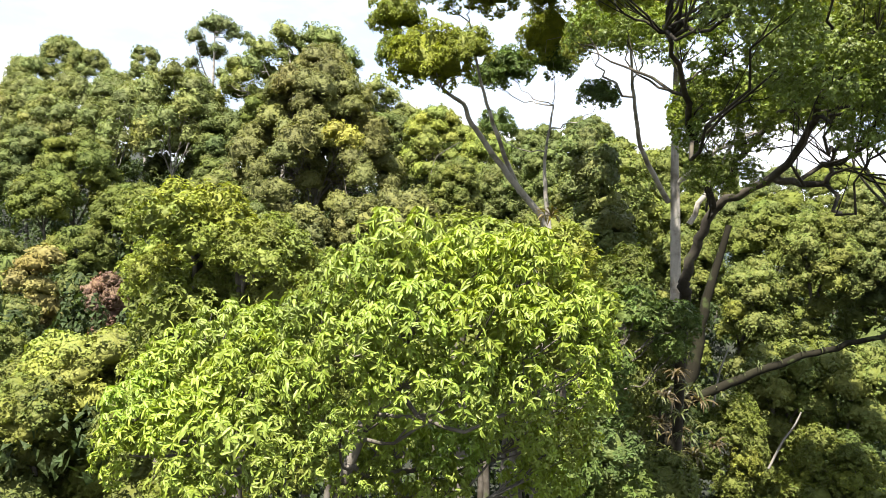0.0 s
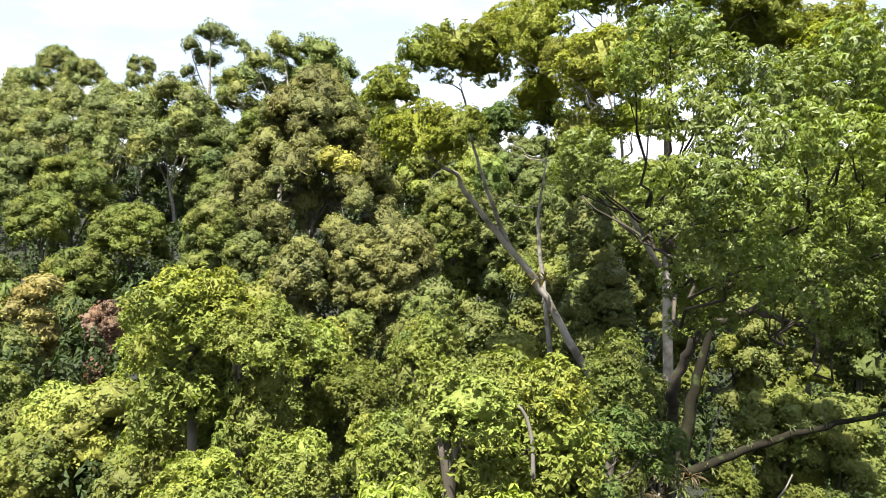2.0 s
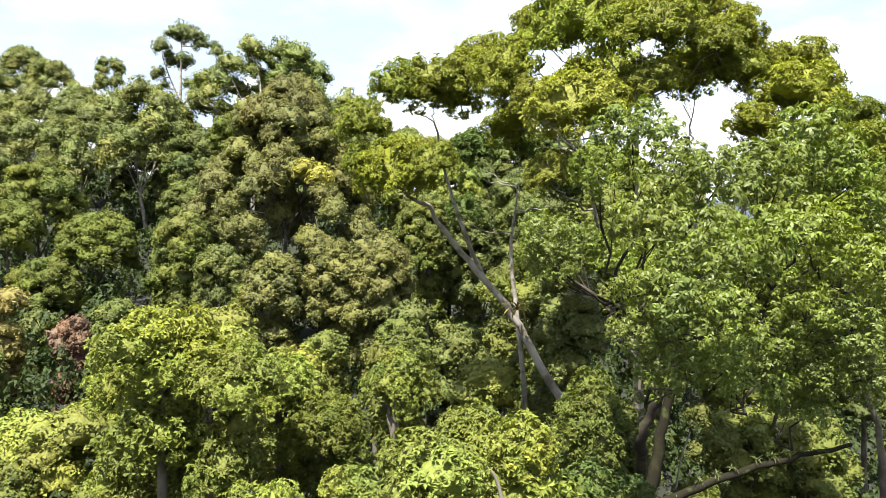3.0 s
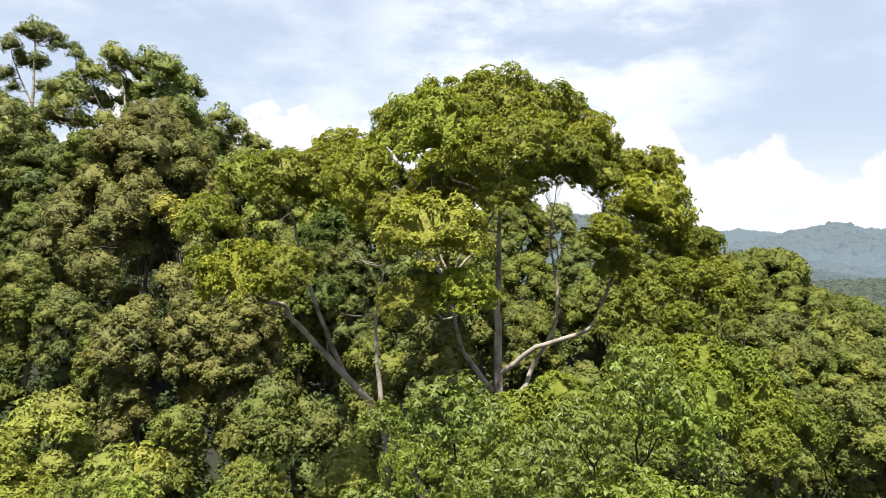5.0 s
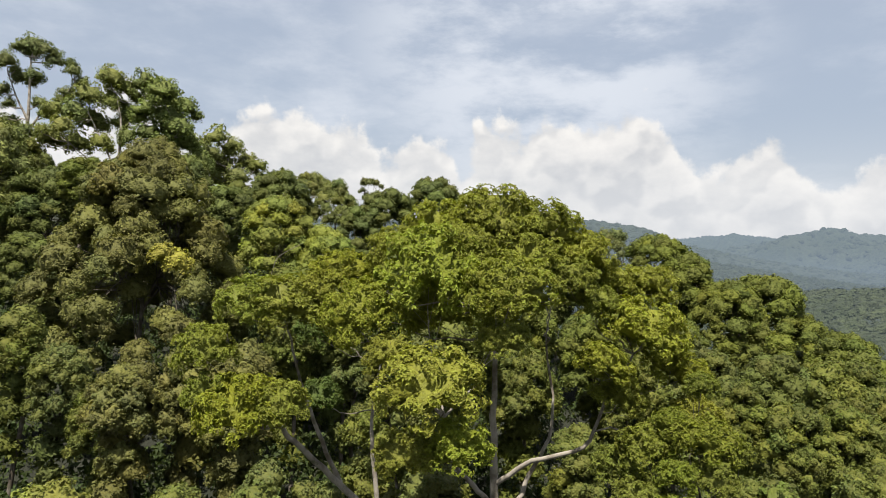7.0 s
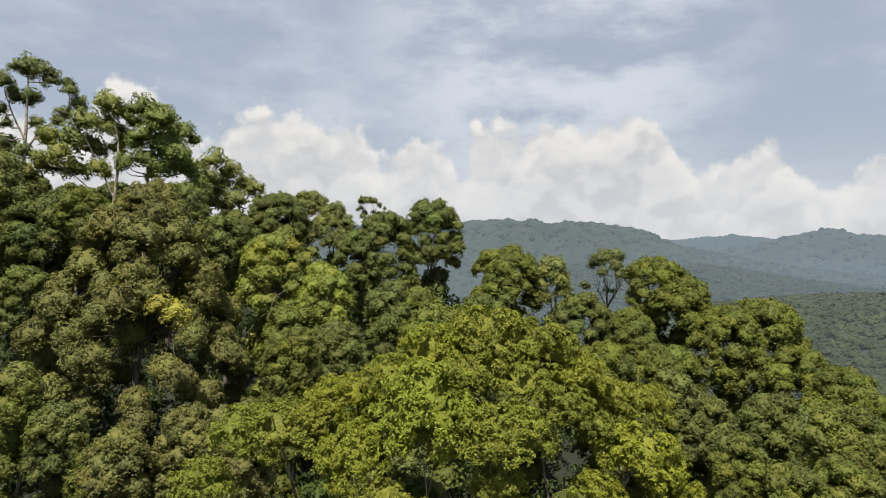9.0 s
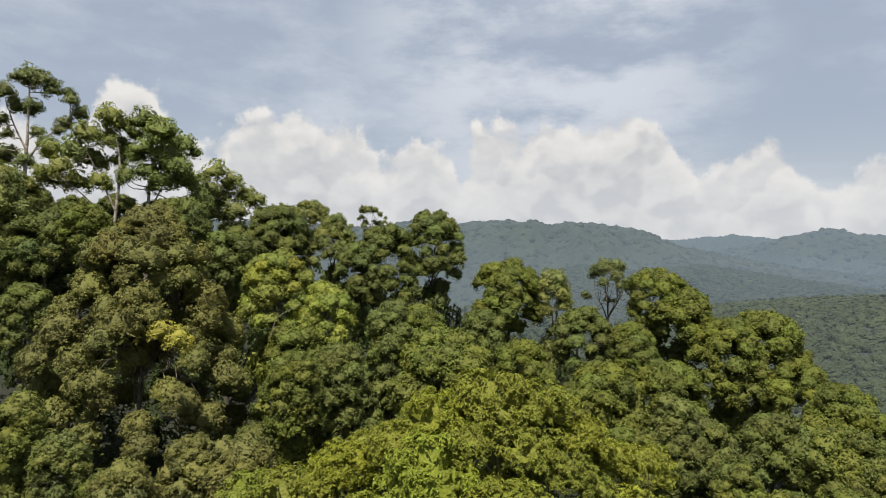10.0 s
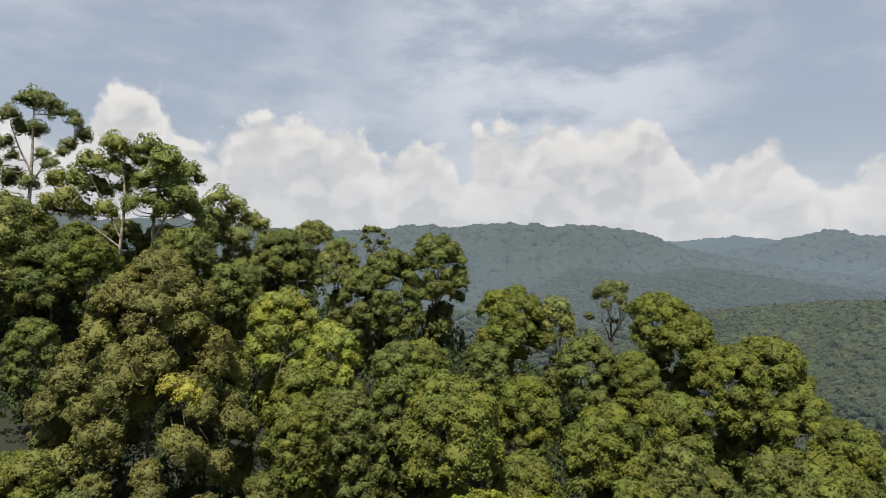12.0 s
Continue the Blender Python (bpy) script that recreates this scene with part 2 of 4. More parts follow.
def leaves(points, normals, length, width, droop, rng, shape="blade", whorl=0):
    """Leaf blades at points, facing along normals: a spray tip (three corners), a folded lozenge, or a six-cornered blade where they are seen close.
    whorl: so many leaves spread and hang from each point, like a shoot's end."""
    if whorl:
        points, normals = np.repeat(points, whorl, axis=0), np.repeat(normals, whorl, axis=0)
    n = len(points)
    lean = rng.normal(size=(n, 3))
    if whorl:
        turn = (np.arange(n) * 2.39996)[:, None] + rng.normal(size=(n, 1)) * 0.3
        u = unit(np.cross(normals, np.array([0.3, 0.9, 0.1])))
        axis = unit(u * np.cos(turn) + np.cross(normals, u) * np.sin(turn) + normals * 0.25 + lean * 0.15 - np.array([0, 0, droop * 0.5]))
        normals = unit(normals + np.array([0, 0, 0.3]) + lean * 0.2)
        normals = unit(normals - axis * np.sum(axis * normals, axis=1, keepdims=True))
        points = points + axis * length * 0.5
    else:
        lean[:, 2] -= droop
        axis = unit(lean - normals * np.sum(lean * normals, axis=1, keepdims=True))
    side = np.cross(normals, axis)
    size = rng.uniform(0.65, 1.3, (n, 1))
    a, b, u = axis * length * size, side * width * size * 0.5, normals * width * size
    if shape == "tip":
        v = np.stack([points - a * 0.4 + b, points + a * 0.6 - u * 0.3, points - a * 0.4 - b], axis=1)
        return v.reshape(-1, 3), np.arange(3 * n).reshape(n, 3)
    if shape == "lozenge":
        v = np.stack([points - a * 0.5, points + b + u * 0.15, points + a * 0.5 - u * 0.35, points - b + u * 0.15], axis=1)
        return v.reshape(-1, 3), np.arange(4 * n).reshape(n, 4)
    v = np.stack([points - a * 0.5, points - a * 0.15 + b + u * 0.2, points + a * 0.2 + b * 0.8 + u * 0.05,
                  points + a * 0.55 - u * 0.5, points + a * 0.2 - b * 0.8 + u * 0.05, points - a * 0.15 - b + u * 0.2], axis=1)
    f = np.arange(6 * n).reshape(n, 6)
    quads = np.concatenate([f[:, [0, 1, 2, 3]], f[:, [0, 3, 4, 5]]])
    return v.reshape(-1, 3), quads


def ball_arrays(verts, faces):
    """A ball with each of its faces cut in four."""
    verts, cut, mids = list(map(tuple, verts)), [], {}

    def mid(a, b):
        key = (min(a, b), max(a, b))
        if key not in mids:
            m = (np.array(verts[a]) + np.array(verts[b])) / 2
            mids[key] = len(verts)
            verts.append(tuple(m / np.linalg.norm(m)))
        return mids[key]

    for a, b, c in faces:
        x, y, z = mid(a, b), mid(b, c), mid(c, a)
        cut += [(a, x, z), (x, b, y), (z, y, c), (x, y, z)]
    return np.array(verts), np.array(cut)


BALL = ball_arrays(ICO, ICO_FACES)
FINE_BALL = ball_arrays(*BALL)


def clump_arrays(n, length, width, seed, lobes=14, flat=0.78, droop=0.5, shape="lozenge", low=-0.2, core=0.86, jitter=0.3, ball=BALL, loose=0.12, whorl=0, inner=0.0):
    """An umbrella of foliage of radius 1: many small rounded lobes make up a dome with a hollow underside. Leaves lie on the outer, upper side
    of the lobes over a dense heart of packed inner leaves."""
    rng = np.random.default_rng(seed)
    k = np.arange(lobes) + 0.5
    z = 1 - (1 - low) * k / lobes
    phi = k * 2.39996 + rng.uniform(0, 6.28)
    ring = np.sqrt(np.maximum(0, 1 - z * z))
    lobe_dir = unit(np.stack([ring * np.cos(phi), ring * np.sin(phi), z], axis=1) + rng.normal(size=(lobes, 3)) * 0.14)
    width_of = 2.1 / math.sqrt(lobes)
    radius = rng.uniform(0.66, 1.2, (lobes, 1)) * width_of * 0.62
    reach = 1.0 - radius + rng.uniform(-0.12, 0.05, (lobes, 1))
    share = radius[:, 0] ** 2
    n = n // max(1, whorl)
    pick = rng.choice(lobes, n, p=share / share.sum())
    out = unit(lobe_dir[pick] * 0.7 + np.array([0, 0, 0.12]) + unit(rng.normal(size=(n, 3))) * 0.92)
    p = lobe_dir[pick] * reach[pick] + out * radius[pick] * (1 + rng.normal(size=(n, 1)) * loose)
    deep = int(n * inner)
    p[:deep] *= rng.uniform(0.45, 0.85, (deep, 1))
    p[:, 2] *= flat
    normal = unit(out * 0.9 + np.array([0, 0, 0.3]) + rng.normal(size=(n, 3)) * jitter)
    v, f = leaves(p, normal, length, width, droop, rng, shape, whorl)
    if not core:
        return v, f
    dirs, tris = ball
    along = dirs @ (lobe_dir * reach).T
    under = along ** 2 - (reach[:, 0] ** 2)[None] + (radius[:, 0] ** 2)[None]
    lift = np.max(np.where(under > 0, along + np.sqrt(np.maximum(under, 0)), 0.5), axis=1, keepdims=True)
    heart = dirs * lift * core * rng.uniform(0.97, 1.03, (len(dirs), 1))
    hollow = low * 0.5 + 0.55 * np.maximum(0, 1 - np.linalg.norm(heart[:, :2], axis=1) / core)
    heart[:, 2] = np.where(heart[:, 2] < low * 0.5, np.minimum(hollow, heart[:, 2] + 0.9), heart[:, 2]) * flat
    return np.concatenate([v, heart]), [f, tris + len(v)]


def clump_mesh(seed, mat=None, **kw):
    v, f = clump_arrays(seed=seed, **kw)
    return mesh_from("leaf_clump", v, f, mat or LEAF, round_from=len(f[0]) if isinstance(f, list) else None)


CLUMPS = {
    "near": [clump_mesh(10 + i, NEAR_LEAF, n=1500, length=0.19, width=0.062, lobes=26, flat=1.0, droop=1.8, shape="blade", low=-0.6, core=0, jitter=0.3, loose=0.2, whorl=7, inner=0.3) for i in range(4)],
    "gloss": [clump_mesh(15 + i, NEAR_LEAF, n=2300, length=0.15, width=0.052, lobes=24, flat=1.0, droop=1.7, low=-0.6, core=0, jitter=0.3, loose=0.2, whorl=6, inner=0.35) for i in range(4)],
    "big": [clump_mesh(20 + i, n=2300, length=0.14, width=0.07, lobes=24, flat=0.95, droop=0.6, low=-0.45, jitter=0.25, core=0.76, ball=FINE_BALL, loose=0.2, whorl=5) for i in range(4)],
    "dome": [clump_mesh(24 + i, n=4500, length=0.088, width=0.047, lobes=40, flat=0.9, droop=0.7, low=-0.35, jitter=0.24, core=0.8, ball=FINE_BALL, loose=0.2, whorl=5, inner=0.12) for i in range(4)],
    "bush": [clump_mesh(50 + i, n=900, length=0.18, width=0.09, lobes=26, flat=1.0, droop=0.6, low=-0.55, jitter=0.3, core=0.7, loose=0.2, whorl=5) for i in range(4)],
    "mid": [clump_mesh(30 + i, MID_LEAF, n=640, length=0.145, width=0.115, lobes=24, flat=1.0, droop=0.4, shape="tip", low=-0.6, core=0.92, loose=0.11, jitter=0.24) for i in range(4)],
    "far": [clump_mesh(40 + i, FAR_LEAF, n=470, length=0.145, width=0.12, lobes=22, flat=1.0, droop=0.3, shape="tip", low=-0.6, core=0.92, loose=0.1, jitter=0.22) for i in range(4)],
    "shade": [clump_mesh(44 + i, FAR_LEAF, n=250, length=0.21, width=0.17, lobes=18, flat=1.15, droop=0.5, shape="tip", low=-0.7, core=0.9, loose=0.2) for i in range(4)],
    "airy": [clump_mesh(60 + i, FAR_LEAF, n=560, length=0.14, width=0.115, lobes=16, flat=1.05, droop=0.3, shape="tip", low=-0.65, core=0.82, loose=0.18, jitter=0.24) for i in range(4)],
    "fine": [clump_mesh(64 + i, MID_LEAF, n=950, length=0.12, width=0.09, lobes=30, flat=1.0, droop=0.35, shape="tip", low=-0.55, core=0.92, loose=0.1, jitter=0.22) for i in range(4)],
}


def tube(path, radii, sides=7):
    """A round tapering limb along a path of points."""
    path = np.asarray(path, dtype=float)
    n = len(path)
    t = unit(np.gradient(path, axis=0))
    ref = np.array([0.31, 0.95, 0.05]) if abs(t[:, 2]).mean() > 0.5 else np.array([0.1, 0.05, 1.0])
    u = unit(np.cross(t, ref))
    w = np.cross(t, u)
    ang = np.arange(sides) * 2 * math.pi / sides
    ring = (u[:, None, :] * np.cos(ang)[None, :, None] + w[:, None, :] * np.sin(ang)[None, :, None]) * np.asarray(radii)[:, None, None]
    v = (path[:, None, :] + ring).reshape(-1, 3)
    i, j = np.meshgrid(np.arange(n - 1), np.arange(sides), indexing="ij")
    a, b = i * sides + j, i * sides + (j + 1) % sides
    return v, np.stack([a, b, b + sides, a + sides], axis=-1).reshape(-1, 4)


def join(pieces):
    vs, fs, k = [], [], 0
    for v, f in pieces:
        vs.append(v), fs.append(f + k)
        k += len(v)
    return np.concatenate(vs), np.concatenate(fs)


def bend(points, steps=5, wobble=0.0, rng=None):
    """A smooth path through a few points."""
    p = np.asarray(points, dtype=float)
    out = []
    ext = np.vstack([2 * p[0] - p[1], p, 2 * p[-1] - p[-2]])
    for i in range(1, len(ext) - 2):
        for s in np.linspace(0, 1, steps, endpoint=False):
            a, b, c, d = ext[i - 1], ext[i], ext[i + 1], ext[i + 2]
            out.append(0.5 * (2 * b + (c - a) * s + (2 * a - 5 * b + 4 * c - d) * s * s + (3 * b - a - 3 * c + d) * s ** 3))
    out.append(p[-1])
    out = np.array(out)
    if wobble:
        out[1:-1] += (rng or R).normal(size=(len(out) - 2, 3)) * wobble
    return out


def part(name, verts, faces, mat, parent, label="", smooth=True):
    ob = new(name, mesh_from(name, verts, faces, mat, smooth))
    ob.parent = parent
    return tagged(ob, label) if label else ob


def thing(name, at, label, category, group=""):
    return tagged(new(name), label, category, group) if at is None else _placed(name, at, label, category, group)


def _placed(name, at, label, category, group):
    ob = tagged(new(name), label, category, group)
    ob.location = at
    ob.empty_display_size = 0.5
    return ob


def foliage(parent, base, puffs, kind, colour, rng, spread=0.09, mat=None):
    """Hangs leaf clumps of a kind at places (x, y, z, radius) on a tree; each clump is a part."""
    heart = Vector(np.mean([p[:3] for p in puffs], axis=0)) if len(puffs) else None
    for x, y, z, r in puffs:
        ob = new("leaf_clump", CLUMPS[kind][int(rng.integers(0, 4))])
        ob.parent = parent
        ob.location = (x - base[0], y - base[1], z - base[2])
        # each umbrella leans outwards from the crown's middle
        lean = (Vector((x, y, z)) - heart) * 0.1 / max(0.3, r)
        lean = Vector((lean.x, lean.y, 0)) * min(1.0, 0.5 / max(0.01, lean.to_2d().length))
        axis = Vector((lean.x + rng.normal() * 0.1, lean.y + rng.normal() * 0.1, 1.0))
        ob.rotation_euler = (axis.to_track_quat("Z", "Y").to_matrix() @ Matrix.Rotation(rng.uniform(0, 6.28), 3, "Z")).to_euler()
        ob.scale = (r * rng.uniform(0.92, 1.12), r * rng.uniform(0.92, 1.12), r * rng.uniform(0.85, 1.05))
        tagged(ob, kind="stuff")
        f = 1 + rng.normal() * spread
        w = rng.normal() * spread * 0.5
        ob.color = (max(0.005, colour[0] * f * (1 + w)), max(0.005, colour[1] * f), max(0.003, colour[2] * f * (1 - w)), 1)


def dome(x, y, top, radius, height, rng, size, least=-0.35, gaps=0.0):
    """Places for leaf clumps over a crown: the outside of an egg, open at the back and below."""
    a, b = max(size * 0.35, radius - size * 0.8), max(size * 0.4, height * 0.55 - size * 0.5)
    n = int(min(50, max(7, 2.9 * (1 - least) * a * (a + b) / (1.15 * size * size))))
    puffs = []
    for i in range(n):
        c = 1 - (1 - least) * (i + 0.5) / n
        phi = i * 2.39996 + rng.normal() * 0.25
        if (math.sin(phi) > 0.3 and c < 0.6 and rng.uniform() < 0.85) or rng.uniform() < gaps:
            continue
        ring = math.sqrt(max(0.0, 1 - c * c)) ** 0.8 * rng.uniform(0.86, 1.04)
        puffs.append((x + a * ring * math.cos(phi), y + a * ring * math.sin(phi), top - size * 0.8 - b * (1 - c) + rng.normal() * size * 0.14,
                      size * rng.uniform(0.75, 1.2)))
    return puffs


def branches(parent, base, trunk_top, puffs, thick, mat, rng, groups=5, wobble=0.12, trunk_mid=None):
    """Trunk, main limbs and the twigs that carry the clumps."""
    base, trunk_top = np.array(base), np.array(trunk_top)
    mid = base * 0.5 + trunk_top * 0.5 + rng.normal(size=3) * thick * 1.2 if trunk_mid is None else np.array(trunk_mid)
    path = bend([base, mid, trunk_top], 6)
    part("trunk", *tube(path - base, np.linspace(thick * 1.15, thick * 0.6, len(path)), 9), mat, parent)
    pts = np.array([p[:3] for p in puffs])
    turn = np.arctan2(pts[:, 1] - trunk_top[1], pts[:, 0] - trunk_top[0])
    order = np.argsort(turn)
    for chunk in np.array_split(order, groups):
        if not len(chunk):
            continue
        mean = pts[chunk].mean(axis=0)
        end = trunk_top * 0.25 + mean * 0.75
        elbow = trunk_top * 0.6 + end * 0.4 + np.array([0, 0, -0.08 * np.linalg.norm(end - trunk_top)])
        limb = bend([trunk_top - (trunk_top - base) * 0.03 * rng.uniform(0, 4), elbow, end], 4, wobble * thick, rng)
        pieces = [tube(limb - base, np.linspace(thick * 0.5, thick * 0.2, len(limb)), 5)]
        for i in chunk:
            s = limb[int(rng.integers(len(limb) // 2, len(limb)))]
            tip = pts[i] - np.array([0, 0, 0.15])
            twig = bend([s, s * 0.45 + tip * 0.55 + rng.normal(size=3) * 0.1 * thick - np.array([0, 0, thick * 0.2]), tip], 2)
            pieces.append(tube(twig - base, np.linspace(thick * 0.2, thick * 0.06, len(twig)), 3))
        part("limb", *join(pieces), mat, parent)


# ---- ground and distance ----
def ground_height(x, y):
    """Ground level: a valley floor, with the wooded spur that carries the trees rising ahead to the left."""
    spur = -9 + 0.17 * y + 0.13 * np.maximum(0, y - 100) - 0.13 * np.maximum(0, x) - 0.05 * np.minimum(0, x)
    fall = np.maximum(0, y - 185 + 0.5 * x) * 0.6 + np.maximum(0, x - 105 + 0.15 * y) * 0.3 + np.maximum(0, -y - 20) * 0.2
    near = spur - fall + 2.0 * np.sin(x * 0.05) * np.cos(y * 0.043)
    return np.maximum(near, -62 + 3 * np.sin(x * 0.006) + 3 * np.cos(y * 0.007))


def make_ground():
    rings = np.concatenate([np.linspace(0, 300, 60), np.geomspace(310, 4950, 50)])
    turns = np.linspace(0, 2 * math.pi, 144, endpoint=False)
    rr, aa = np.meshgrid(rings, turns, indexing="ij")
    x, y = rr * np.sin(aa), rr * np.cos(aa)
    v = np.stack([x, y, ground_height(x, y)], axis=-1).reshape(-1, 3)
    n, m = rr.shape
    i, j = np.meshgrid(np.arange(n - 1), np.arange(m), indexing="ij")
    a, b = i * m + j, i * m + (j + 1) % m
    f = np.stack([a, a + m, b + m, b], axis=-1).reshape(-1, 4)
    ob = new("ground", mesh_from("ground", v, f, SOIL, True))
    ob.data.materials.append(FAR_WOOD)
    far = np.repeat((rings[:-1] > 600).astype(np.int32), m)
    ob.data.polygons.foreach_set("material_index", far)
    tagged(ob, "leaf-strewn forest floor falling to a wooded valley", "ground", kind="structure")


make_ground()


def ridge(name, label, near, far, profile, seed):
    """A far wooded ridge: a long hill whose crest follows (azimuth, elevation) in degrees as seen from the clearing."""
    az = np.linspace(profile[0][0], profile[-1][0], 260)
    el = np.interp(az, [p[0] for p in profile], [p[1] for p in profile])
    el = np.convolve(np.pad(el, 6, mode="edge"), np.ones(13) / 13, mode="valid")
    rng = np.random.default_rng(seed)
    steps = np.linspace(0, 1, 40)
    rows = []
    for s in steps:
        d = near + (far - near) * s
        lift = math.sin(min(1.0, s * 1.05) * math.pi / 2) ** 1.3 if s < 0.96 else 1 - (s - 0.96) * 4
        h = -62 + (46 + far * np.tan(np.radians(el)) + 62) * lift
        fold = np.array([noise.fractal((q * 0.22, s * 2.2, seed), 1.0, 2.0, 6) for q in az]) * 55 * math.sin(s * math.pi) * (far / 2600) * np.clip(el / 3, 0, 1)
        bump = rng.normal(size=260) * (far / 2600) * 2.2
        a = np.radians(az)
        rows.append(np.stack([d * np.sin(a), d * np.cos(a), h + fold + bump], axis=-1))
    v = np.array(rows).reshape(-1, 3)
    i, j = np.meshgrid(np.arange(39), np.arange(259), indexing="ij")
    a = i * 260 + j
    f = np.stack([a, a + 1, a + 261, a + 260], axis=-1).reshape(-1, 4)
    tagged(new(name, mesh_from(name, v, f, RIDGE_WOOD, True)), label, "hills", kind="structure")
    return v.reshape(40, 260, 3)


NEAR_RIDGE = ridge("backdrop_ridge", "forested blue-grey ridge beyond the valley in haze", 1150, 2500,
      ((-40, 3.2), (-10, 3.4), (3, 2.8), (8, 3.5), (12, 3.3), (17, 3.9), (22, 3.65), (26, 3.7), (28.5, 3.35), (31, 2.3), (36, 1.2), (42, 0.2), (50, -0.4)), 3)
ridge("backdrop_hill", "pale far hill almost lost in haze", 4000, 4900, ((20, 1.5), (28, 2.2), (32, 2.6), (35, 3.0), (38, 2.75), (42, 2.4), (50, 2.0)), 4)
FAR_RIDGE = ridge("backdrop_mountain", "hazy forested mountain on the horizon", 2600, 3900, ((26, 0.5), (34, 1.3), (38, 2.2), (40.5, 2.8), (43.3, 3.0), (47, 2.8), (55, 2.6), (75, 2.0)), 5)


def far_forest(name, label, count, near, far, az0, az1, seed, tall=18.0, hill=None, k=16, wood=None, girth=1.0):
    """The valley's woods: rounded crowns with ragged leaf sprays, too many to count."""
    rng = np.random.default_rng(seed)
    d = np.sqrt(rng.uniform(near ** 2, far ** 2, count)) if far / near < 2 else near * (far / near) ** rng.uniform(0, 1, count)
    a = np.radians(rng.uniform(az0, az1, count))
    x, y = d * np.sin(a), d * np.cos(a)
    z = ground_height(x, y)
    r = rng.uniform(2.6, 6.2, count) * np.clip(d / 700, 0.85, 2.0)
    if hill is not None:
        # on the slope of a hill, more thickly along its foot
        row, col = rng.uniform(0, 1, count) ** 1.15 * 38, rng.uniform(near, far, count) * 259
        row[: count // 8] = rng.uniform(36.5, 38, count // 8)
        a, b = np.floor(row).astype(int), np.floor(col).astype(int)
        p = hill[a, b] + (hill[a + 1, b] - hill[a, b]) * (row - a)[:, None] + (hill[a, np.minimum(b + 1, 259)] - hill[a, b]) * (col - b)[:, None]
        x, y, z = p[:, 0], p[:, 1], p[:, 2]
        r = rng.uniform(6.0, 14.0, count) * np.clip(np.hypot(x, y) / 2000, 0.8, 1.5) * girth
    h = tall * rng.uniform(0.7, 1.3, count)
    centre = np.stack([x, y, z + h], axis=-1)[:, None, :]
    size = r[:, None, None] * np.array([1, 1, 0.85])
    lump = centre + ICO[None] * size * rng.uniform(0.8, 1.1, (count, 12, 1))
    direction = unit(rng.normal(size=(count, k, 3)))
    direction[..., 2] = np.abs(direction[..., 2])
    p = centre + direction * rng.uniform(0.85, 1.08, (count, k, 1)) * size
    normal = unit(direction * 0.8 + np.array([0, 0, 0.3]) + rng.normal(size=p.shape) * 0.15)
    lean = rng.normal(size=p.shape)
    axis = unit(lean - normal * np.sum(lean * normal, axis=-1, keepdims=True))
    side = np.cross(normal, axis)
    s = (r * 0.2)[:, None, None] * rng.uniform(0.7, 1.2, (count, k, 1))
    v = np.stack([p - axis * s + side * s * 0.9, p + axis * s * 1.2, p - axis * s - side * s * 0.9], axis=2).reshape(-1, 3)
    f = np.arange(len(v)).reshape(-1, 3)
    lf = (ICO_FACES[None] + 12 * np.arange(count)[:, None, None]).reshape(-1, 3) + len(v)
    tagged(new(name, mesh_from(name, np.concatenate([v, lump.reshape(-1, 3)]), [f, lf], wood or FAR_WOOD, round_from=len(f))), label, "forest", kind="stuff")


SPUR = ridge("backdrop_spur", "low wooded spur and knoll across the valley", 900, 1450,
             ((8, -4), (17, -2.8), (19.2, -2.1), (21.8, -0.8), (24, 0.35), (27.2, -0.1), (30.5, -0.2), (34, 0.4), (37.4, -0.1), (41.4, -0.7), (46.5, -1.3), (62, -2)), 6)
RISE = ridge("backdrop_rise", "gently rising dark green forest across the valley", 470, 780,
             ((20, -8), (27, -6.6), (30.5, -4.6), (32.9, -3.6), (34.6, -3.1), (38.8, -2.6), (42.6, -2.2), (46.5, -1.9), (62, -1.5)), 7)
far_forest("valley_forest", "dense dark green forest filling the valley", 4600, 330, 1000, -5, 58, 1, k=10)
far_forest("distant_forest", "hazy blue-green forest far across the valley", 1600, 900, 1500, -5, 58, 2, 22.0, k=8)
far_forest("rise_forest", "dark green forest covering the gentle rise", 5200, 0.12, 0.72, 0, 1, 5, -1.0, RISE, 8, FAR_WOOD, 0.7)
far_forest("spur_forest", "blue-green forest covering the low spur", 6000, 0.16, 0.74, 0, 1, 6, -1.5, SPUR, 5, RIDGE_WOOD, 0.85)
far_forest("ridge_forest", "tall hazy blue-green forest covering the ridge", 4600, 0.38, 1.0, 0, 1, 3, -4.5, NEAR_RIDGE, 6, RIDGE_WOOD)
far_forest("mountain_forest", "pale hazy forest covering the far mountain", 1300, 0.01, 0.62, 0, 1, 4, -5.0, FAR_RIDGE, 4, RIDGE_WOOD)


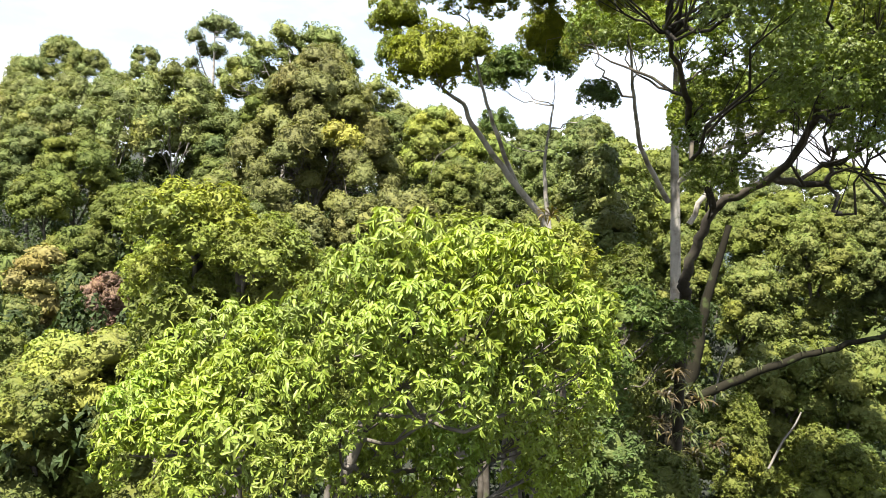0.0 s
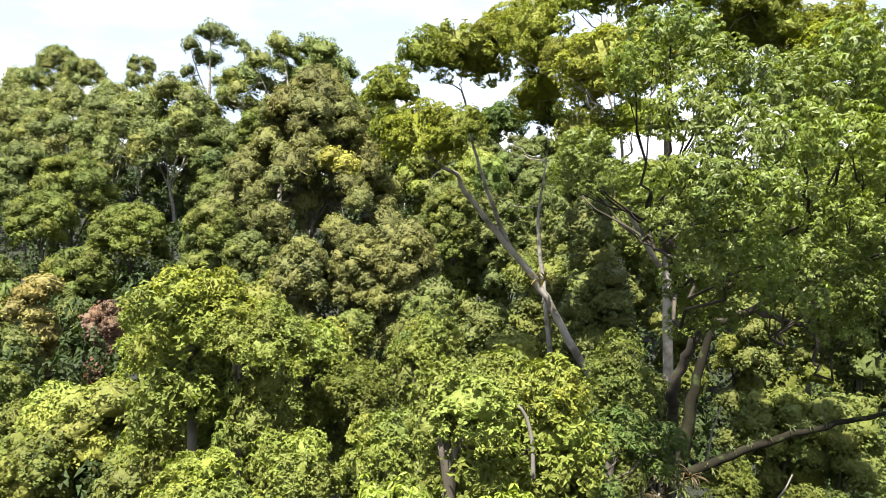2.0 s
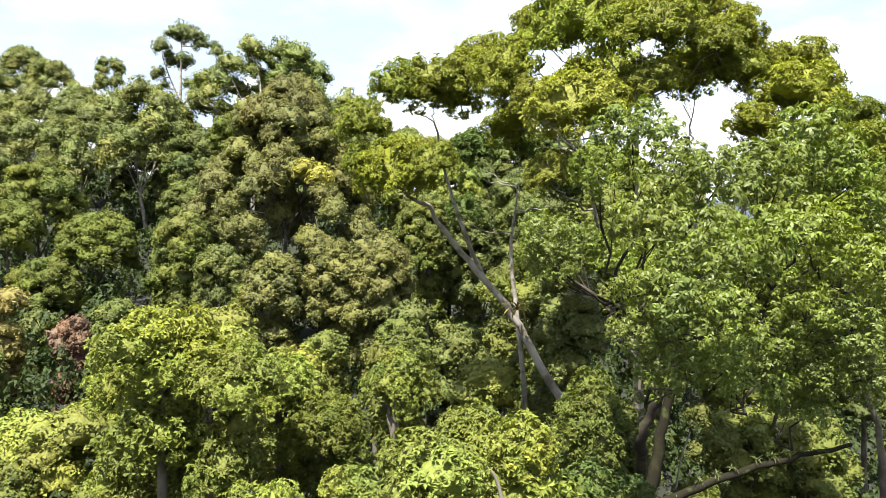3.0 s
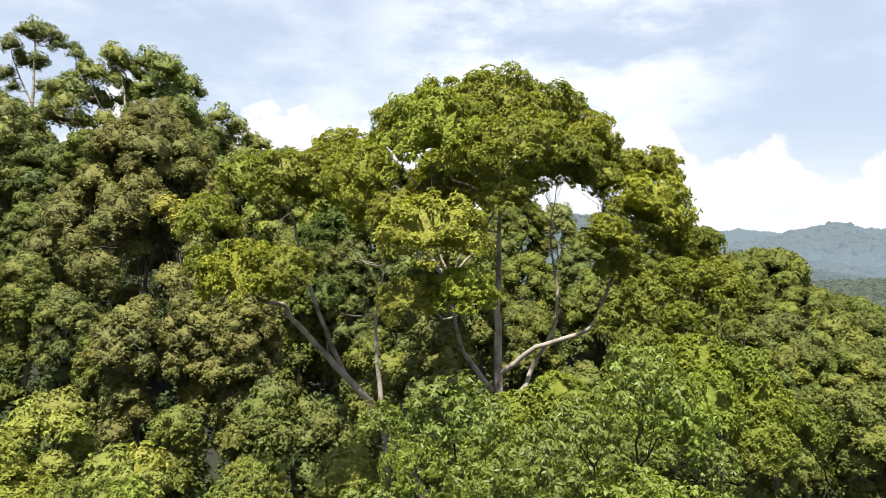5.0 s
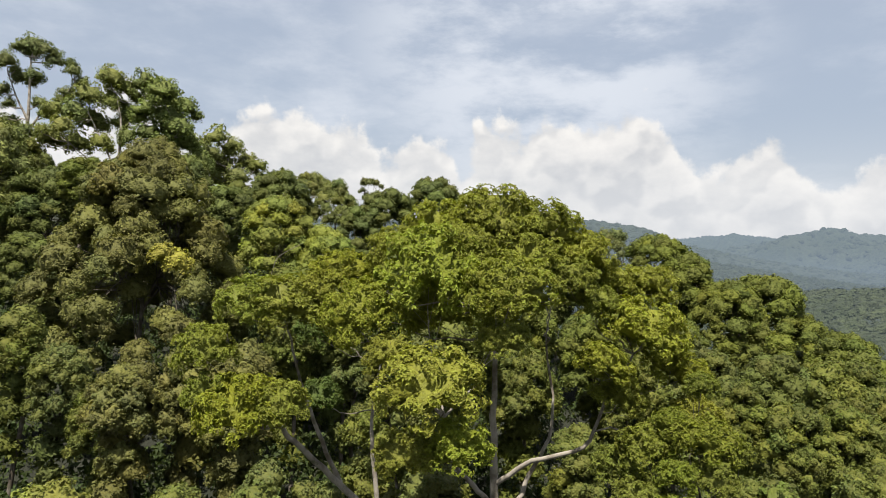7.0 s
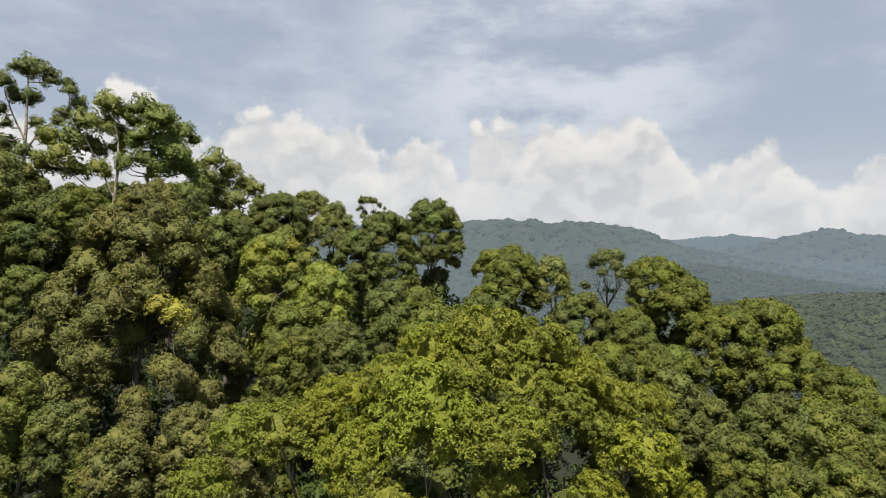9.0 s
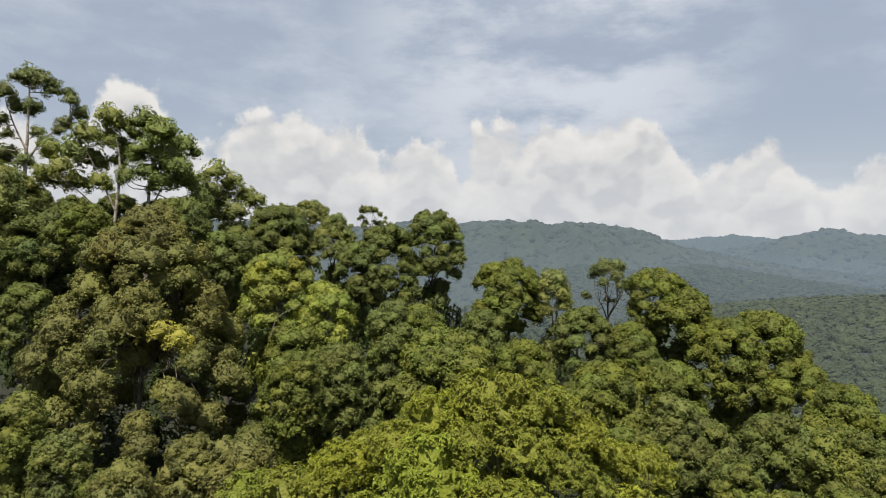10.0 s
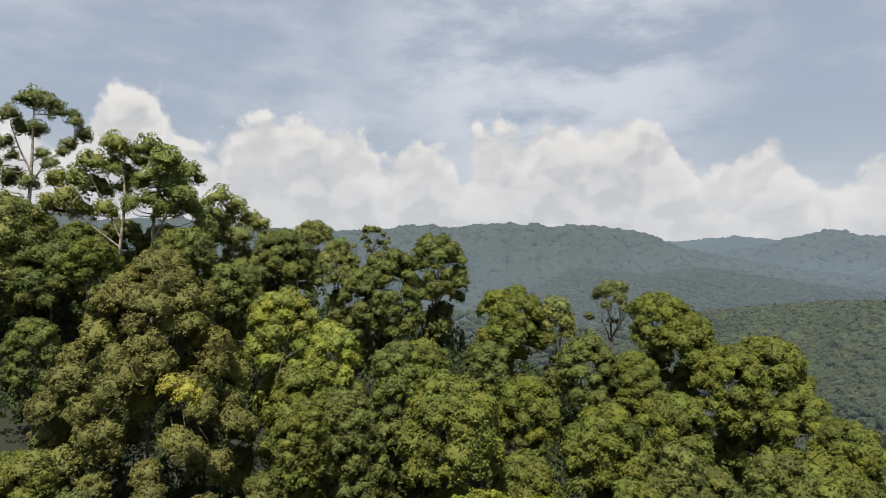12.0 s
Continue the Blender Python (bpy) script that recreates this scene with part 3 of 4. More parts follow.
# ---- trees ----
COLOURS = {"tall": (0.168, 0.184, 0.054), "sparse": (0.135, 0.152, 0.052), "dark": (0.104, 0.121, 0.030), "bright": (0.112, 0.128, 0.023), "lime": (0.186, 0.206, 0.038),
           "olive": (0.128, 0.126, 0.034), "red": (0.180, 0.100, 0.065), "orange": (0.205, 0.165, 0.05)}
WORDS = {"tall": ("tall rainforest tree with open grey-green domed crown", "tall_tree"), "sparse": ("emergent tree with sparse open crown on pale limbs", "emergent_tree"),
         "dark": ("dark green rainforest tree with dense rounded crown", "rainforest_tree"), "bright": ("bright green rainforest tree with billowing crown", "rainforest_tree"),
         "lime": ("yellow-green understorey tree with dense leafy crown", "understorey_tree"), "olive": ("olive-brown forest tree with fine leaves", "forest_tree"),
         "red": ("small tree with reddish-brown young leaves", "small_tree"), "orange": ("small tree with yellowing autumn-orange leaves", "small_tree")}
FOREST = [
    (-78.0, 178.0, 60.0, 7.0, 16.0, 'dark'), (-68.0, 178.0, 59.0, 6.5, 15.0, 'dark'), (-60.0, 175.0, 57.5, 6.5, 15.0, 'dark'), (-52.0, 176.0, 57.0, 6.5, 15.0, 'dark'),
    (-42.0, 174.0, 57.5, 6.5, 15.0, 'dark'), (-32.0, 172.0, 56.0, 6.5, 15.0, 'dark'), (-25.3, 176.0, 54.5, 6.0, 14.0, 'dark'), (-15.0, 178.0, 52.0, 6.5, 14.0, 'tall'),
    (-6.4, 176.0, 50.0, 6.0, 13.0, 'dark'), (-36.0, 52.0, 14.0, 3.5, 6.0, 'bright'), (-44.0, 66.0, 15.0, 4.0, 7.0, 'dark'), (-30.0, 46.0, 11.5, 3.0, 5.0, 'bright'),
    (-52.0, 78.0, 18.0, 4.5, 8.0, 'dark'), (-40.0, 60.0, 12.0, 4.0, 7.0, 'dark'), (-58.0, 84.0, 22.0, 5.0, 9.0, 'dark'),
    (4.9, 202.7, 60.9, 6.2, 8.9, 'tall'), (-3.4, 163.7, 55.5, 8.5, 15.8, 'dark'), (10.1, 160.8, 53.6, 6.2, 13.8, 'tall'),
    (22.6, 198.8, 59.6, 4.8, 7.4, 'sparse'), (34.2, 158.5, 55.0, 7.9, 17.7, 'dark'), (21.6, 153.2, 51.4, 8.8, 21.9, 'dark'),
    (14.7, 149.8, 46.8, 6.5, 16.8, 'dark'), (-63.8, 166.8, 60.3, 8.0, 16.1, 'dark'), (-48.1, 148.2, 50.9, 8.7, 13.3, 'dark'),
    (-36.2, 130.2, 51.5, 5.2, 8.8, 'bright'), (-21.3, 137.0, 53.9, 6.7, 8.9, 'dark'), (-10.4, 124.6, 47.3, 5.7, 10.3, 'dark'),
    (43.4, 128.2, 42.8, 7.7, 13.0, 'bright'), (52.5, 126.2, 41.3, 4.2, 11.4, 'tall'), (81.1, 157.7, 43.8, 8.3, 13.6, 'sparse'),
    (80.9, 135.2, 42.0, 7.7, 13.5, 'bright'), (84.4, 129.5, 37.3, 7.7, 11.8, 'bright'), (96.7, 119.7, 33.8, 9.3, 20.2, 'bright'),
    (85.3, 116.1, 31.9, 7.9, 17.0, 'bright'), (54.5, 115.7, 34.4, 6.5, 14.0, 'dark'), (63.0, 113.9, 31.3, 5.9, 10.7, 'bright'),
    (-1.8, 100.3, 42.9, 5.7, 12.6, 'lime'), (5.5, 94.7, 38.3, 5.0, 13.7, 'lime'), (1.6, 91.6, 33.2, 5.4, 10.8, 'bright'),
    (19.8, 102.9, 34.9, 6.0, 11.7, 'bright'), (18.0, 73.6, 33.8, 6.5, 14.2, 'bright'), (15.2, 98.9, 32.0, 4.3, 10.3, 'bright'),
    (35.0, 94.5, 30.6, 5.3, 12.0, 'bright'), (32.8, 110.3, 34.1, 4.9, 11.9, 'dark'), (39.9, 79.2, 28.8, 6.2, 10.7, 'bright'),
    (62.1, 98.9, 26.6, 6.8, 14.2, 'bright'), (84.8, 95.9, 26.6, 6.7, 16.4, 'bright'), (78.5, 79.9, 25.5, 6.1, 11.6, 'bright'),
    (27.9, 75.8, 24.0, 4.8, 11.0, 'bright'), (61.8, 73.5, 23.2, 5.9, 11.7, 'dark'), (43.2, 67.3, 23.7, 4.5, 9.7, 'dark'),
    (59.6, 60.6, 24.3, 5.0, 8.7, 'bright'), (-24.1, 68.8, 28.2, 3.2, 6.9, 'bright'), (-29.4, 103.7, 32.0, 5.7, 13.1, 'dark'),
    (-42.6, 121.8, 37.2, 4.7, 13.2, 'dark'), (-2.6, 74.4, 23.9, 2.5, 6.2, 'dark'), (8.4, 80.1, 26.5, 4.1, 11.0, 'dark'),
    (-106.4, 186.2, 69.0, 9.5, 23.9, 'tall'), (-87.1, 172.9, 67.6, 8.1, 23.7, 'tall'), (-115.8, 181.4, 66.1, 8.5, 21.7, 'tall'),
    (-58.9, 160.4, 60.1, 7.6, 21.3, 'tall'), (-127.6, 216.5, 89.3, 7.4, 16.6, 'tall'), (-112.7, 206.2, 82.0, 7.9, 16.8, 'tall'),
    (-122.4, 191.4, 74.9, 8.2, 18.0, 'tall'), (-92.8, 200.9, 82.1, 5.2, 12.4, 'tall'), (-61.7, 150.5, 62.2, 11.0, 24.5, 'tall'),
    (-75.8, 150.7, 58.1, 9.0, 20.6, 'tall'), (-91.3, 151.0, 55.2, 7.7, 18.1, 'tall'), (-60.9, 108.6, 39.3, 7.0, 16.0, 'bright'),
    (-61.4, 100.6, 31.4, 5.3, 8.2, 'bright'), (-47.6, 100.4, 30.3, 6.2, 9.5, 'bright'), (-52.5, 95.5, 23.4, 5.4, 8.2, 'bright'),
    (-33.5, 90.2, 23.7, 3.3, 5.4, 'bright'), (-73.8, 115.8, 40.9, 5.9, 13.8, 'dark'), (-35.8, 70.2, 17.2, 2.3, 4.8, 'red'),
    (-44.6, 72.4, 20.0, 3.1, 5.9, 'orange'), (-47.3, 84.4, 16.9, 3.3, 6.5, 'dark'), (-37.1, 82.3, 18.3, 3.0, 6.0, 'dark'),
    (-8.8, 23.8, 22.4, 2.6, 2.8, 'lime'), (-6.2, 22.7, 21.4, 1.9, 2.6, 'lime'), (-11.0, 25.8, 20.4, 1.6, 2.9, 'lime'),
    (-5.0, 26.7, 20.1, 1.4, 2.8, 'lime'), (-20.8, 40.0, 15.0, 4.5, 5.8, 'lime'), (-22.1, 36.0, 13.0, 2.8, 4.6, 'bright'),
    (-13.8, 31.9, 14.3, 3.0, 5.0, 'bright'), (-7.9, 25.8, 18.0, 2.0, 3.6, 'lime'), (-3.4, 25.7, 18.9, 1.8, 3.1, 'bright'),
    (-0.4, 27.6, 20.5, 1.7, 3.4, 'lime'), (-1.3, 16.6, 19.0, 1.2, 2.3, 'lime'), (0.5, 12.6, 21.0, 1.2, 2.1, 'lime'),
    (2.6, 14.6, 20.7, 0.8, 1.4, 'lime'), (1.7, 15.6, 20.9, 0.7, 1.7, 'lime'), (5.3, 19.5, 20.5, 1.0, 2.8, 'bright'),
    (-3.8, 17.7, 18.1, 1.4, 2.3, 'lime'), (-6.1, 16.7, 17.8, 1.6, 2.2, 'lime'), (8.3, 33.5, 22.9, 2.0, 6.4, 'dark'),
    (9.4, 45.4, 29.7, 2.0, 11.9, 'dark'), (-3.2, 59.6, 26.1, 3.6, 10.3, 'olive'), (-7.6, 61.7, 25.6, 3.2, 10.1, 'olive'),
    (-12.4, 59.8, 24.4, 3.1, 6.7, 'olive'), (1.1, 74.6, 31.3, 3.5, 11.0, 'bright'), (6.6, 79.5, 31.9, 4.1, 15.8, 'dark'),
    (13.6, 89.3, 36.1, 3.9, 16.3, 'dark'), (-0.6, 39.6, 21.2, 2.1, 6.2, 'dark'), (2.8, 39.6, 20.6, 2.1, 5.5, 'dark'),
    (41.1, 53.3, 23.5, 3.1, 8.3, 'bright'), (42.4, 47.9, 22.2, 3.3, 7.6, 'bright'), (51.2, 51.1, 21.7, 3.6, 8.3, 'bright'),
    (44.7, 62.7, 24.9, 3.0, 8.4, 'dark'), (72.9, 76.9, 21.7, 4.6, 10.1, 'bright'), (36.0, 34.0, 21.6, 2.8, 6.2, 'bright'),
    (26.8, 32.0, 22.2, 2.5, 5.6, 'bright'), (-11.3, 38.7, 21.0, 2.6, 4.7, 'lime'), (-6.2, 33.5, 19.8, 2.1, 3.4, 'lime'),
    (-0.9, 38.4, 20.5, 1.9, 3.4, 'bright'), (-5.8, 43.7, 19.4, 1.7, 3.1, 'bright'), (2.8, 39.6, 20.5, 2.0, 3.9, 'dark'),
    (-19.9, 67.3, 25.0, 3.1, 8.3, 'dark'), (-15.2, 64.2, 22.2, 3.0, 8.0, 'bright'), (6.3, 45.9, 24.3, 1.9, 4.6, 'bright'),
    (3.7, 33.3, 19.2, 1.7, 3.3, 'lime'), (7.8, 40.5, 23.2, 2.1, 4.5, 'bright'), (8.0, 35.4, 20.7, 1.5, 3.6, 'dark'),
    (34.2, 60.0, 25.3, 3.6, 9.8, 'bright'), (40.1, 61.9, 27.8, 3.2, 12.3, 'dark'), (23.5, 50.0, 20.8, 2.6, 8.2, 'bright'),
    (18.9, 36.0, 16.0, 2.5, 6.2, 'bright'), (21.6, 34.0, 16.3, 2.3, 6.4, 'bright'), (13.5, 30.1, 14.0, 1.8, 5.2, 'bright'),
    (6.0, 22.0, 20.6, 1.0, 4.0, 'bright'), (8.1, 28.0, 18.6, 1.7, 5.8, 'dark'), (17.0, 28.1, 13.1, 2.2, 4.8, 'bright'),
    (9.7, 29.0, 18.0, 1.7, 6.4, 'dark'), (8.4, 35.9, 26.5, 1.3, 5.3, 'dark'), (2.9, 14.0, 16.9, 1.0, 2.2, 'dark'),
    (6.3, 18.1, 15.1, 1.1, 2.8, 'dark'),
]


def forest_tree(i, x, y, top, radius, height, kind):
    rng = np.random.default_rng(100 + i)
    far = math.hypot(x, y)
    lod = "far" if far > 85 else "mid" if far > 33 else "bush"
    label, name = WORDS[kind]
    if far > 85 and kind != "sparse":
        height *= 1.2
    z0 = float(ground_height(np.array(x), np.array(y))) - 0.3
    z0 = min(z0, top - height - 3)
    base = (x + rng.normal() * 0.5, y + rng.normal() * 0.5, z0)
    tree = thing(name, base, label, "tree", "forest trees")
    size = {"far": 2.7, "mid": 1.75, "bush": 1.05}[lod] * min(1.25, max(0.7, radius / {"far": 9, "mid": 5, "bush": 2.4}[lod]))
    if kind == "sparse":
        # a small domed head and a few tufts on side branches
        size *= 0.62
        puffs = dome(x, y, top, radius * 0.75, height * 0.6, rng, size * 1.15, 0.1, 0.25)
        for k in range(9):
            phi, rr, drop = k * 2.39996 + rng.normal() * 0.3, radius * rng.uniform(0.6, 1.1), height * rng.uniform(0.3, 1.0)
            for _ in range(2):
                puffs.append((x + rr * math.cos(phi) + rng.normal() * size * 0.8, y + rr * math.sin(phi) + rng.normal() * size * 0.8, top - drop + rng.normal() * size * 0.4, size * rng.uniform(0.6, 1.0)))
    elif kind == "tall":
        puffs = dome(x, y, top, radius, height, rng, size, -0.2, 0.16)
    else:
        puffs = dome(x, y, top, radius, height, rng, size)
    foliage(tree, base, puffs, "airy" if kind in ("tall", "sparse") and lod == "far" else lod, COLOURS[kind], rng)
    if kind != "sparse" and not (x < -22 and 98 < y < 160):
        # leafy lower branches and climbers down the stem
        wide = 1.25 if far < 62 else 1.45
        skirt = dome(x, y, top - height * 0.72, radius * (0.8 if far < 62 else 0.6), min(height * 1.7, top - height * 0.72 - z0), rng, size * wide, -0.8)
        # 0.8 paints the shade under the crown into the lower leaves' colour
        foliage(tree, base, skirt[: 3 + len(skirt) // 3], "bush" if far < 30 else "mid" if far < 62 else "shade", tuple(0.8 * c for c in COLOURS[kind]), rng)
    fork = (x + rng.normal() * 0.4, y + rng.normal() * 0.4, top - height * (1.05 if kind == "sparse" else 0.85))
    bark = PALE_BARK if kind == "tall" else GREY_BARK
    branches(tree, base, fork, puffs, 0.06 + 0.022 * radius + 0.005 * (top - z0), bark, rng, 5 if kind == "sparse" else 4)


for i, row in enumerate(FOREST):
    forest_tree(i, *row)


def undergrowth():
    """The leafy lower storey between the trunks: too many low crowns to count."""
    rng = np.random.default_rng(5)
    spots = []
    while len(spots) < 860:
        d, a = 12 + 218 * rng.uniform() ** 0.62, radians(rng.uniform(-44, 50))
        x, y = d * math.sin(a), d * math.cos(a)
        if all((x - q[0]) ** 2 + (y - q[1]) ** 2 > (1.5 + 0.020 * d) ** 2 for q in spots):
            spots.append((x, y))
    pieces = []
    for x, y in spots:
        far = math.hypot(x, y)
        r = rng.uniform(1.7, 2.8) + 0.009 * far
        z = float(ground_height(np.array(x), np.array(y))) + rng.uniform(1.0, 5.5) + (rng.uniform(0, 7) if far < 70 else 0)
        v, f = UNDER[int(rng.integers(0, 3))]
        t = rng.uniform(0, 6.28)
        turn = np.array([[math.cos(t), -math.sin(t), 0], [math.sin(t), math.cos(t), 0], [0, 0, 1]])
        pieces.append((v @ turn.T * np.array([r, r, r * 1.3]) + np.array([x, y, z]), f))
    ob = new("undergrowth", mesh_from("undergrowth", *join(pieces), MID_LEAF))
    ob.color = (0.038, 0.054, 0.014, 1)
    tagged(ob, "dense leafy undergrowth of shrubs, saplings and climbers", "undergrowth", kind="stuff")


UNDER = [clump_arrays(230, 0.21, 0.14, 60 + i, 16, 0.9, 0.3, "tip", -0.4, 0) for i in range(3)]
undergrowth()

# the large spreading tree in the middle
MAIN = [
    (5.83, 23.8, 32.72, 2.12), (8.28, 21.8, 32.19, 1.69), (9.04, 26.5, 34.72, 2.06), (11.39, 26.5, 34.51, 1.92),
    (12.74, 25.5, 33.53, 1.4), (6.67, 26.5, 34.35, 1.71), (4.78, 26.0, 33.63, 1.26), (3.35, 23.8, 31.12, 1.53),
    (1.0, 27.0, 31.21, 1.83), (-0.6, 27.2, 31.27, 1.41), (-2.1, 26.5, 29.53, 1.31), (-0.74, 25.5, 27.35, 1.8),
    (-1.89, 26.0, 28.01, 1.07), (0.74, 25.0, 27.82, 1.16), (2.92, 27.0, 32.51, 1.4), (2.0, 26.5, 31.89, 1.14),
    (5.43, 20.8, 29.1, 1.8), (6.25, 20.6, 27.27, 1.14), (4.63, 21.0, 27.05, 1.01), (14.63, 24.0, 30.48, 1.75),
    (15.76, 25.5, 32.32, 1.18), (16.46, 24.5, 28.91, 1.43), (12.87, 23.8, 29.36, 1.17), (12.67, 25.0, 31.77, 1.23),
    (13.85, 24.5, 27.99, 1.16), (4.21, 22.5, 29.99, 0.98), (8.18, 22.0, 30.56, 1.0), (16.72, 23.5, 27.23, 1.26),
    (10.0, 24.6, 33.4, 1.3), (11.6, 24.4, 32.6, 1.2), (7.4, 24.4, 33.7, 1.1), (14.3, 26.2, 32.3, 1.3),
]
MAIN_HIGH = [
    (3.20, 34.90, 29.98, 1.45), (2.16, 34.90, 29.50, 1.14), (2.53, 32.93, 26.55, 1.02),
    (5.43, 33.90, 30.20, 1.23), (6.90, 29.93, 27.51, 0.98),
]
MAIN_LIMBS = [
    [(10.07, 28.66, 22.68), (9.92, 28.57, 27.29), (9.65, 27.50, 31.22)],
    [(10.14, 28.63, 23.43), (11.31, 27.29, 24.76), (12.97, 25.86, 25.68), (13.82, 25.61, 27.56), (14.64, 24.86, 29.67)],
    [(10.66, 28.55, 21.70), (11.56, 28.29, 23.84), (12.66, 28.49, 25.93), (12.48, 28.95, 29.60)],
    [(9.78, 28.73, 22.67), (8.14, 27.01, 24.39), (7.20, 25.13, 25.82), (6.40, 23.21, 27.69)],
]
LEANING_LIMBS = [
    [(6.14, 30.69, 19.11), (4.76, 30.43, 21.53), (2.91, 29.77, 23.71), (1.20, 28.57, 25.59), (0.64, 27.65, 26.39), (-0.24, 26.30, 26.75)],
    [(3.44, 30.18, 23.00), (2.25, 29.86, 25.66), (1.47, 29.47, 27.87), (0.83, 28.53, 30.23)],
]
NEST = (4.68, 29.75, 21.69)


def limbed_tree(name, label, base, limbs, thick, puffs, kind, colour, bark, seed, stout=1.0):
    """A tree whose main limbs follow given paths; twigs run from the nearest limb to each leaf clump."""
    rng = np.random.default_rng(seed)
    base = np.array(base)
    tree = thing(name, tuple(base), label, "tree")
    start = np.array(limbs[0][0])
    knee = start - unit(np.array(limbs[0][1]) - start) * 0.25 * np.linalg.norm(start - base)
    foot_path = bend([base, knee * 0.6 + base * 0.4, knee, start], 6)
    part("trunk", *tube(foot_path - base, np.linspace(thick * 1.2, thick * 0.8, len(foot_path)), 12), bark, tree)
    paths = [bend(l, 5, 0.03, rng) for l in limbs]
    extra = [[] for _ in paths]
    for x, y, z, r in puffs:
        tip = np.array([x, y, z - r * 0.2])
        best = None
        for k, path in enumerate(paths):
            dist = np.linalg.norm(path - tip, axis=1) + np.maximum(0, path[:, 2] - tip[2] + 0.5) * 3
            j = int(np.argmin(dist))
            if best is None or dist[j] < best[0]:
                best = (dist[j], k, j)
        _, k, j = best
        s = paths[k][j]
        gap = np.linalg.norm(tip - s)
        twig = bend([s, s * 0.5 + tip * 0.5 + rng.normal(size=3) * 0.06 * gap - np.array([0, 0, 0.08 * gap]), tip], 4, 0.02 * gap, rng)
        extra[k].append(tube(twig - base, np.linspace(min(thick * 0.3, (0.012 + 0.008 * gap) * stout), 0.010 * stout, len(twig)), 6))
        for _ in range(3):
            q = twig[int(rng.integers(4, len(twig)))]
            end = np.array([x, y, z]) + unit(rng.normal(size=3)) * r * 0.7
            extra[k].append(tube(bend([q, (q + end) * 0.5 - np.array([0, 0, 0.05]), end], 2) - base, np.linspace(0.012, 0.005, 5), 4))
    for k, path in enumerate(paths):
        w = thick * (0.8 if k == 0 else 0.5)
        part("limb", *join([tube(path - base, np.linspace(w, w * 0.35, len(path)), 9)] + extra[k]), bark, tree)
    foliage(tree, base, puffs, kind, colour, rng, 0.05)
    return tree


def crown_back(front, count, seed):
    """The side of a crown turned away from the clearing: clumps behind the front ones, lower the farther back."""
    rng = np.random.default_rng(seed)
    more = []
    for i in range(count):
        x, y, z, r = front[i % len(front)]
        back = rng.uniform(2.0, 5.5)
        more.append((x + rng.normal() * 1.0 + back * 0.25, y + back, z - 0.05 * back ** 2 - rng.uniform(-0.2, 0.9), r * rng.uniform(0.85, 1.15)))
    return more


MAIN += crown_back([p for p in MAIN if p[2] > 31.5], 8, 31)
limbed_tree("spreading_tree", "large spreading rainforest tree with domed green leaf clumps and pale limbs", (MAIN_LIMBS[0][0][0] + 0.3, MAIN_LIMBS[0][0][1] + 0.3, -2.0), MAIN_LIMBS, 0.25,
            [p for p in MAIN if p[0] > 1.8], "dome", (0.212, 0.226, 0.028), PALE_BARK, 11)
limbed_tree("leaning_tree", "leaning rainforest tree with pale limbs and domed green leaf clumps", (LEANING_LIMBS[0][0][0] + 2.5, LEANING_LIMBS[0][0][1] + 0.6, -2.0), LEANING_LIMBS, 0.24,
            [p for p in MAIN if p[0] <= 1.8], "dome", (0.204, 0.222, 0.028), PALE_BARK, 12)

# a slender tree close behind
hx, hy = MAIN_HIGH[3][0], MAIN_HIGH[3][1] + 0.3
limbed_tree("slender_tree", "slender rainforest tree with small dark leaf clumps behind the spreading tree", (hx, hy, -2.0),
            [[(hx, hy, 22.0), (hx - 0.3, hy, 25.0), (hx + 0.1, hy, 28.0)]], 0.16, MAIN_HIGH, "big", (0.086, 0.119, 0.024), PALE_BARK, 19)

def fuller(front):
    """Each clump of an open crown with a smaller one beside and behind it."""
    rng = np.random.default_rng(len(front))
    more = [(x + rng.normal() * r * 0.8, y + rng.uniform(0, 1) * r, z - rng.uniform(0.1, 0.5) * r, r * rng.uniform(0.6, 0.8)) for x, y, z, r in front]
    return [(x, y, z, r * 1.1) for x, y, z, r in front] + more


# the emergent tree on the skyline and the open-crowned tall trees beside it
EMERGENT = [
    (-79.4, 222.8, 96.7, 4.2), (-83.7, 224.0, 96.8, 2.6), (-73.4, 222.8, 93.1, 3.5), (-85.0, 218.9, 90.7, 3.2), (-83.0, 224.2, 87.4, 2.8),
    (-78.7, 223.1, 88.1, 2.8), (-67.3, 220.7, 89.8, 2.3), (-65.6, 223.4, 86.6, 2.9), (-69.7, 222.9, 83.4, 2.6), (-87.2, 222.7, 82.8, 2.8),
    (-85.1, 222.1, 78.8, 2.3), (-77.2, 223.3, 80.0, 2.3), (-73.9, 220.2, 76.6, 2.6), (-75.5, 220.8, 95.7, 2.9), (-85.6, 223.4, 72.7, 3.5),
    (-80.4, 222.1, 70.7, 3.0), (-70.9, 221.3, 80.8, 2.1), (-89.5, 221.0, 75.5, 2.6),
]
limbed_tree("emergent_tree", "emergent tree with sparse open crown on pale limbs", (-80.6, 222.0, float(ground_height(np.array(-80.6), np.array(222.0))) - 0.3),
            [[(-80.1, 222, 60.0), (-79.7, 222, 75.2), (-79.6, 222, 84.5), (-79.5, 222, 93.5)],
             [(-79.9, 222, 70.0), (-75.5, 221.5, 77.0), (-70.5, 222, 82.0), (-67.0, 222, 86.5)],
             [(-79.7, 222, 74.0), (-82.5, 221.5, 80.0), (-85.0, 221, 87.0)]], 0.75, fuller(EMERGENT), "airy", (0.150, 0.172, 0.060), PALE_BARK, 41, 7.0)
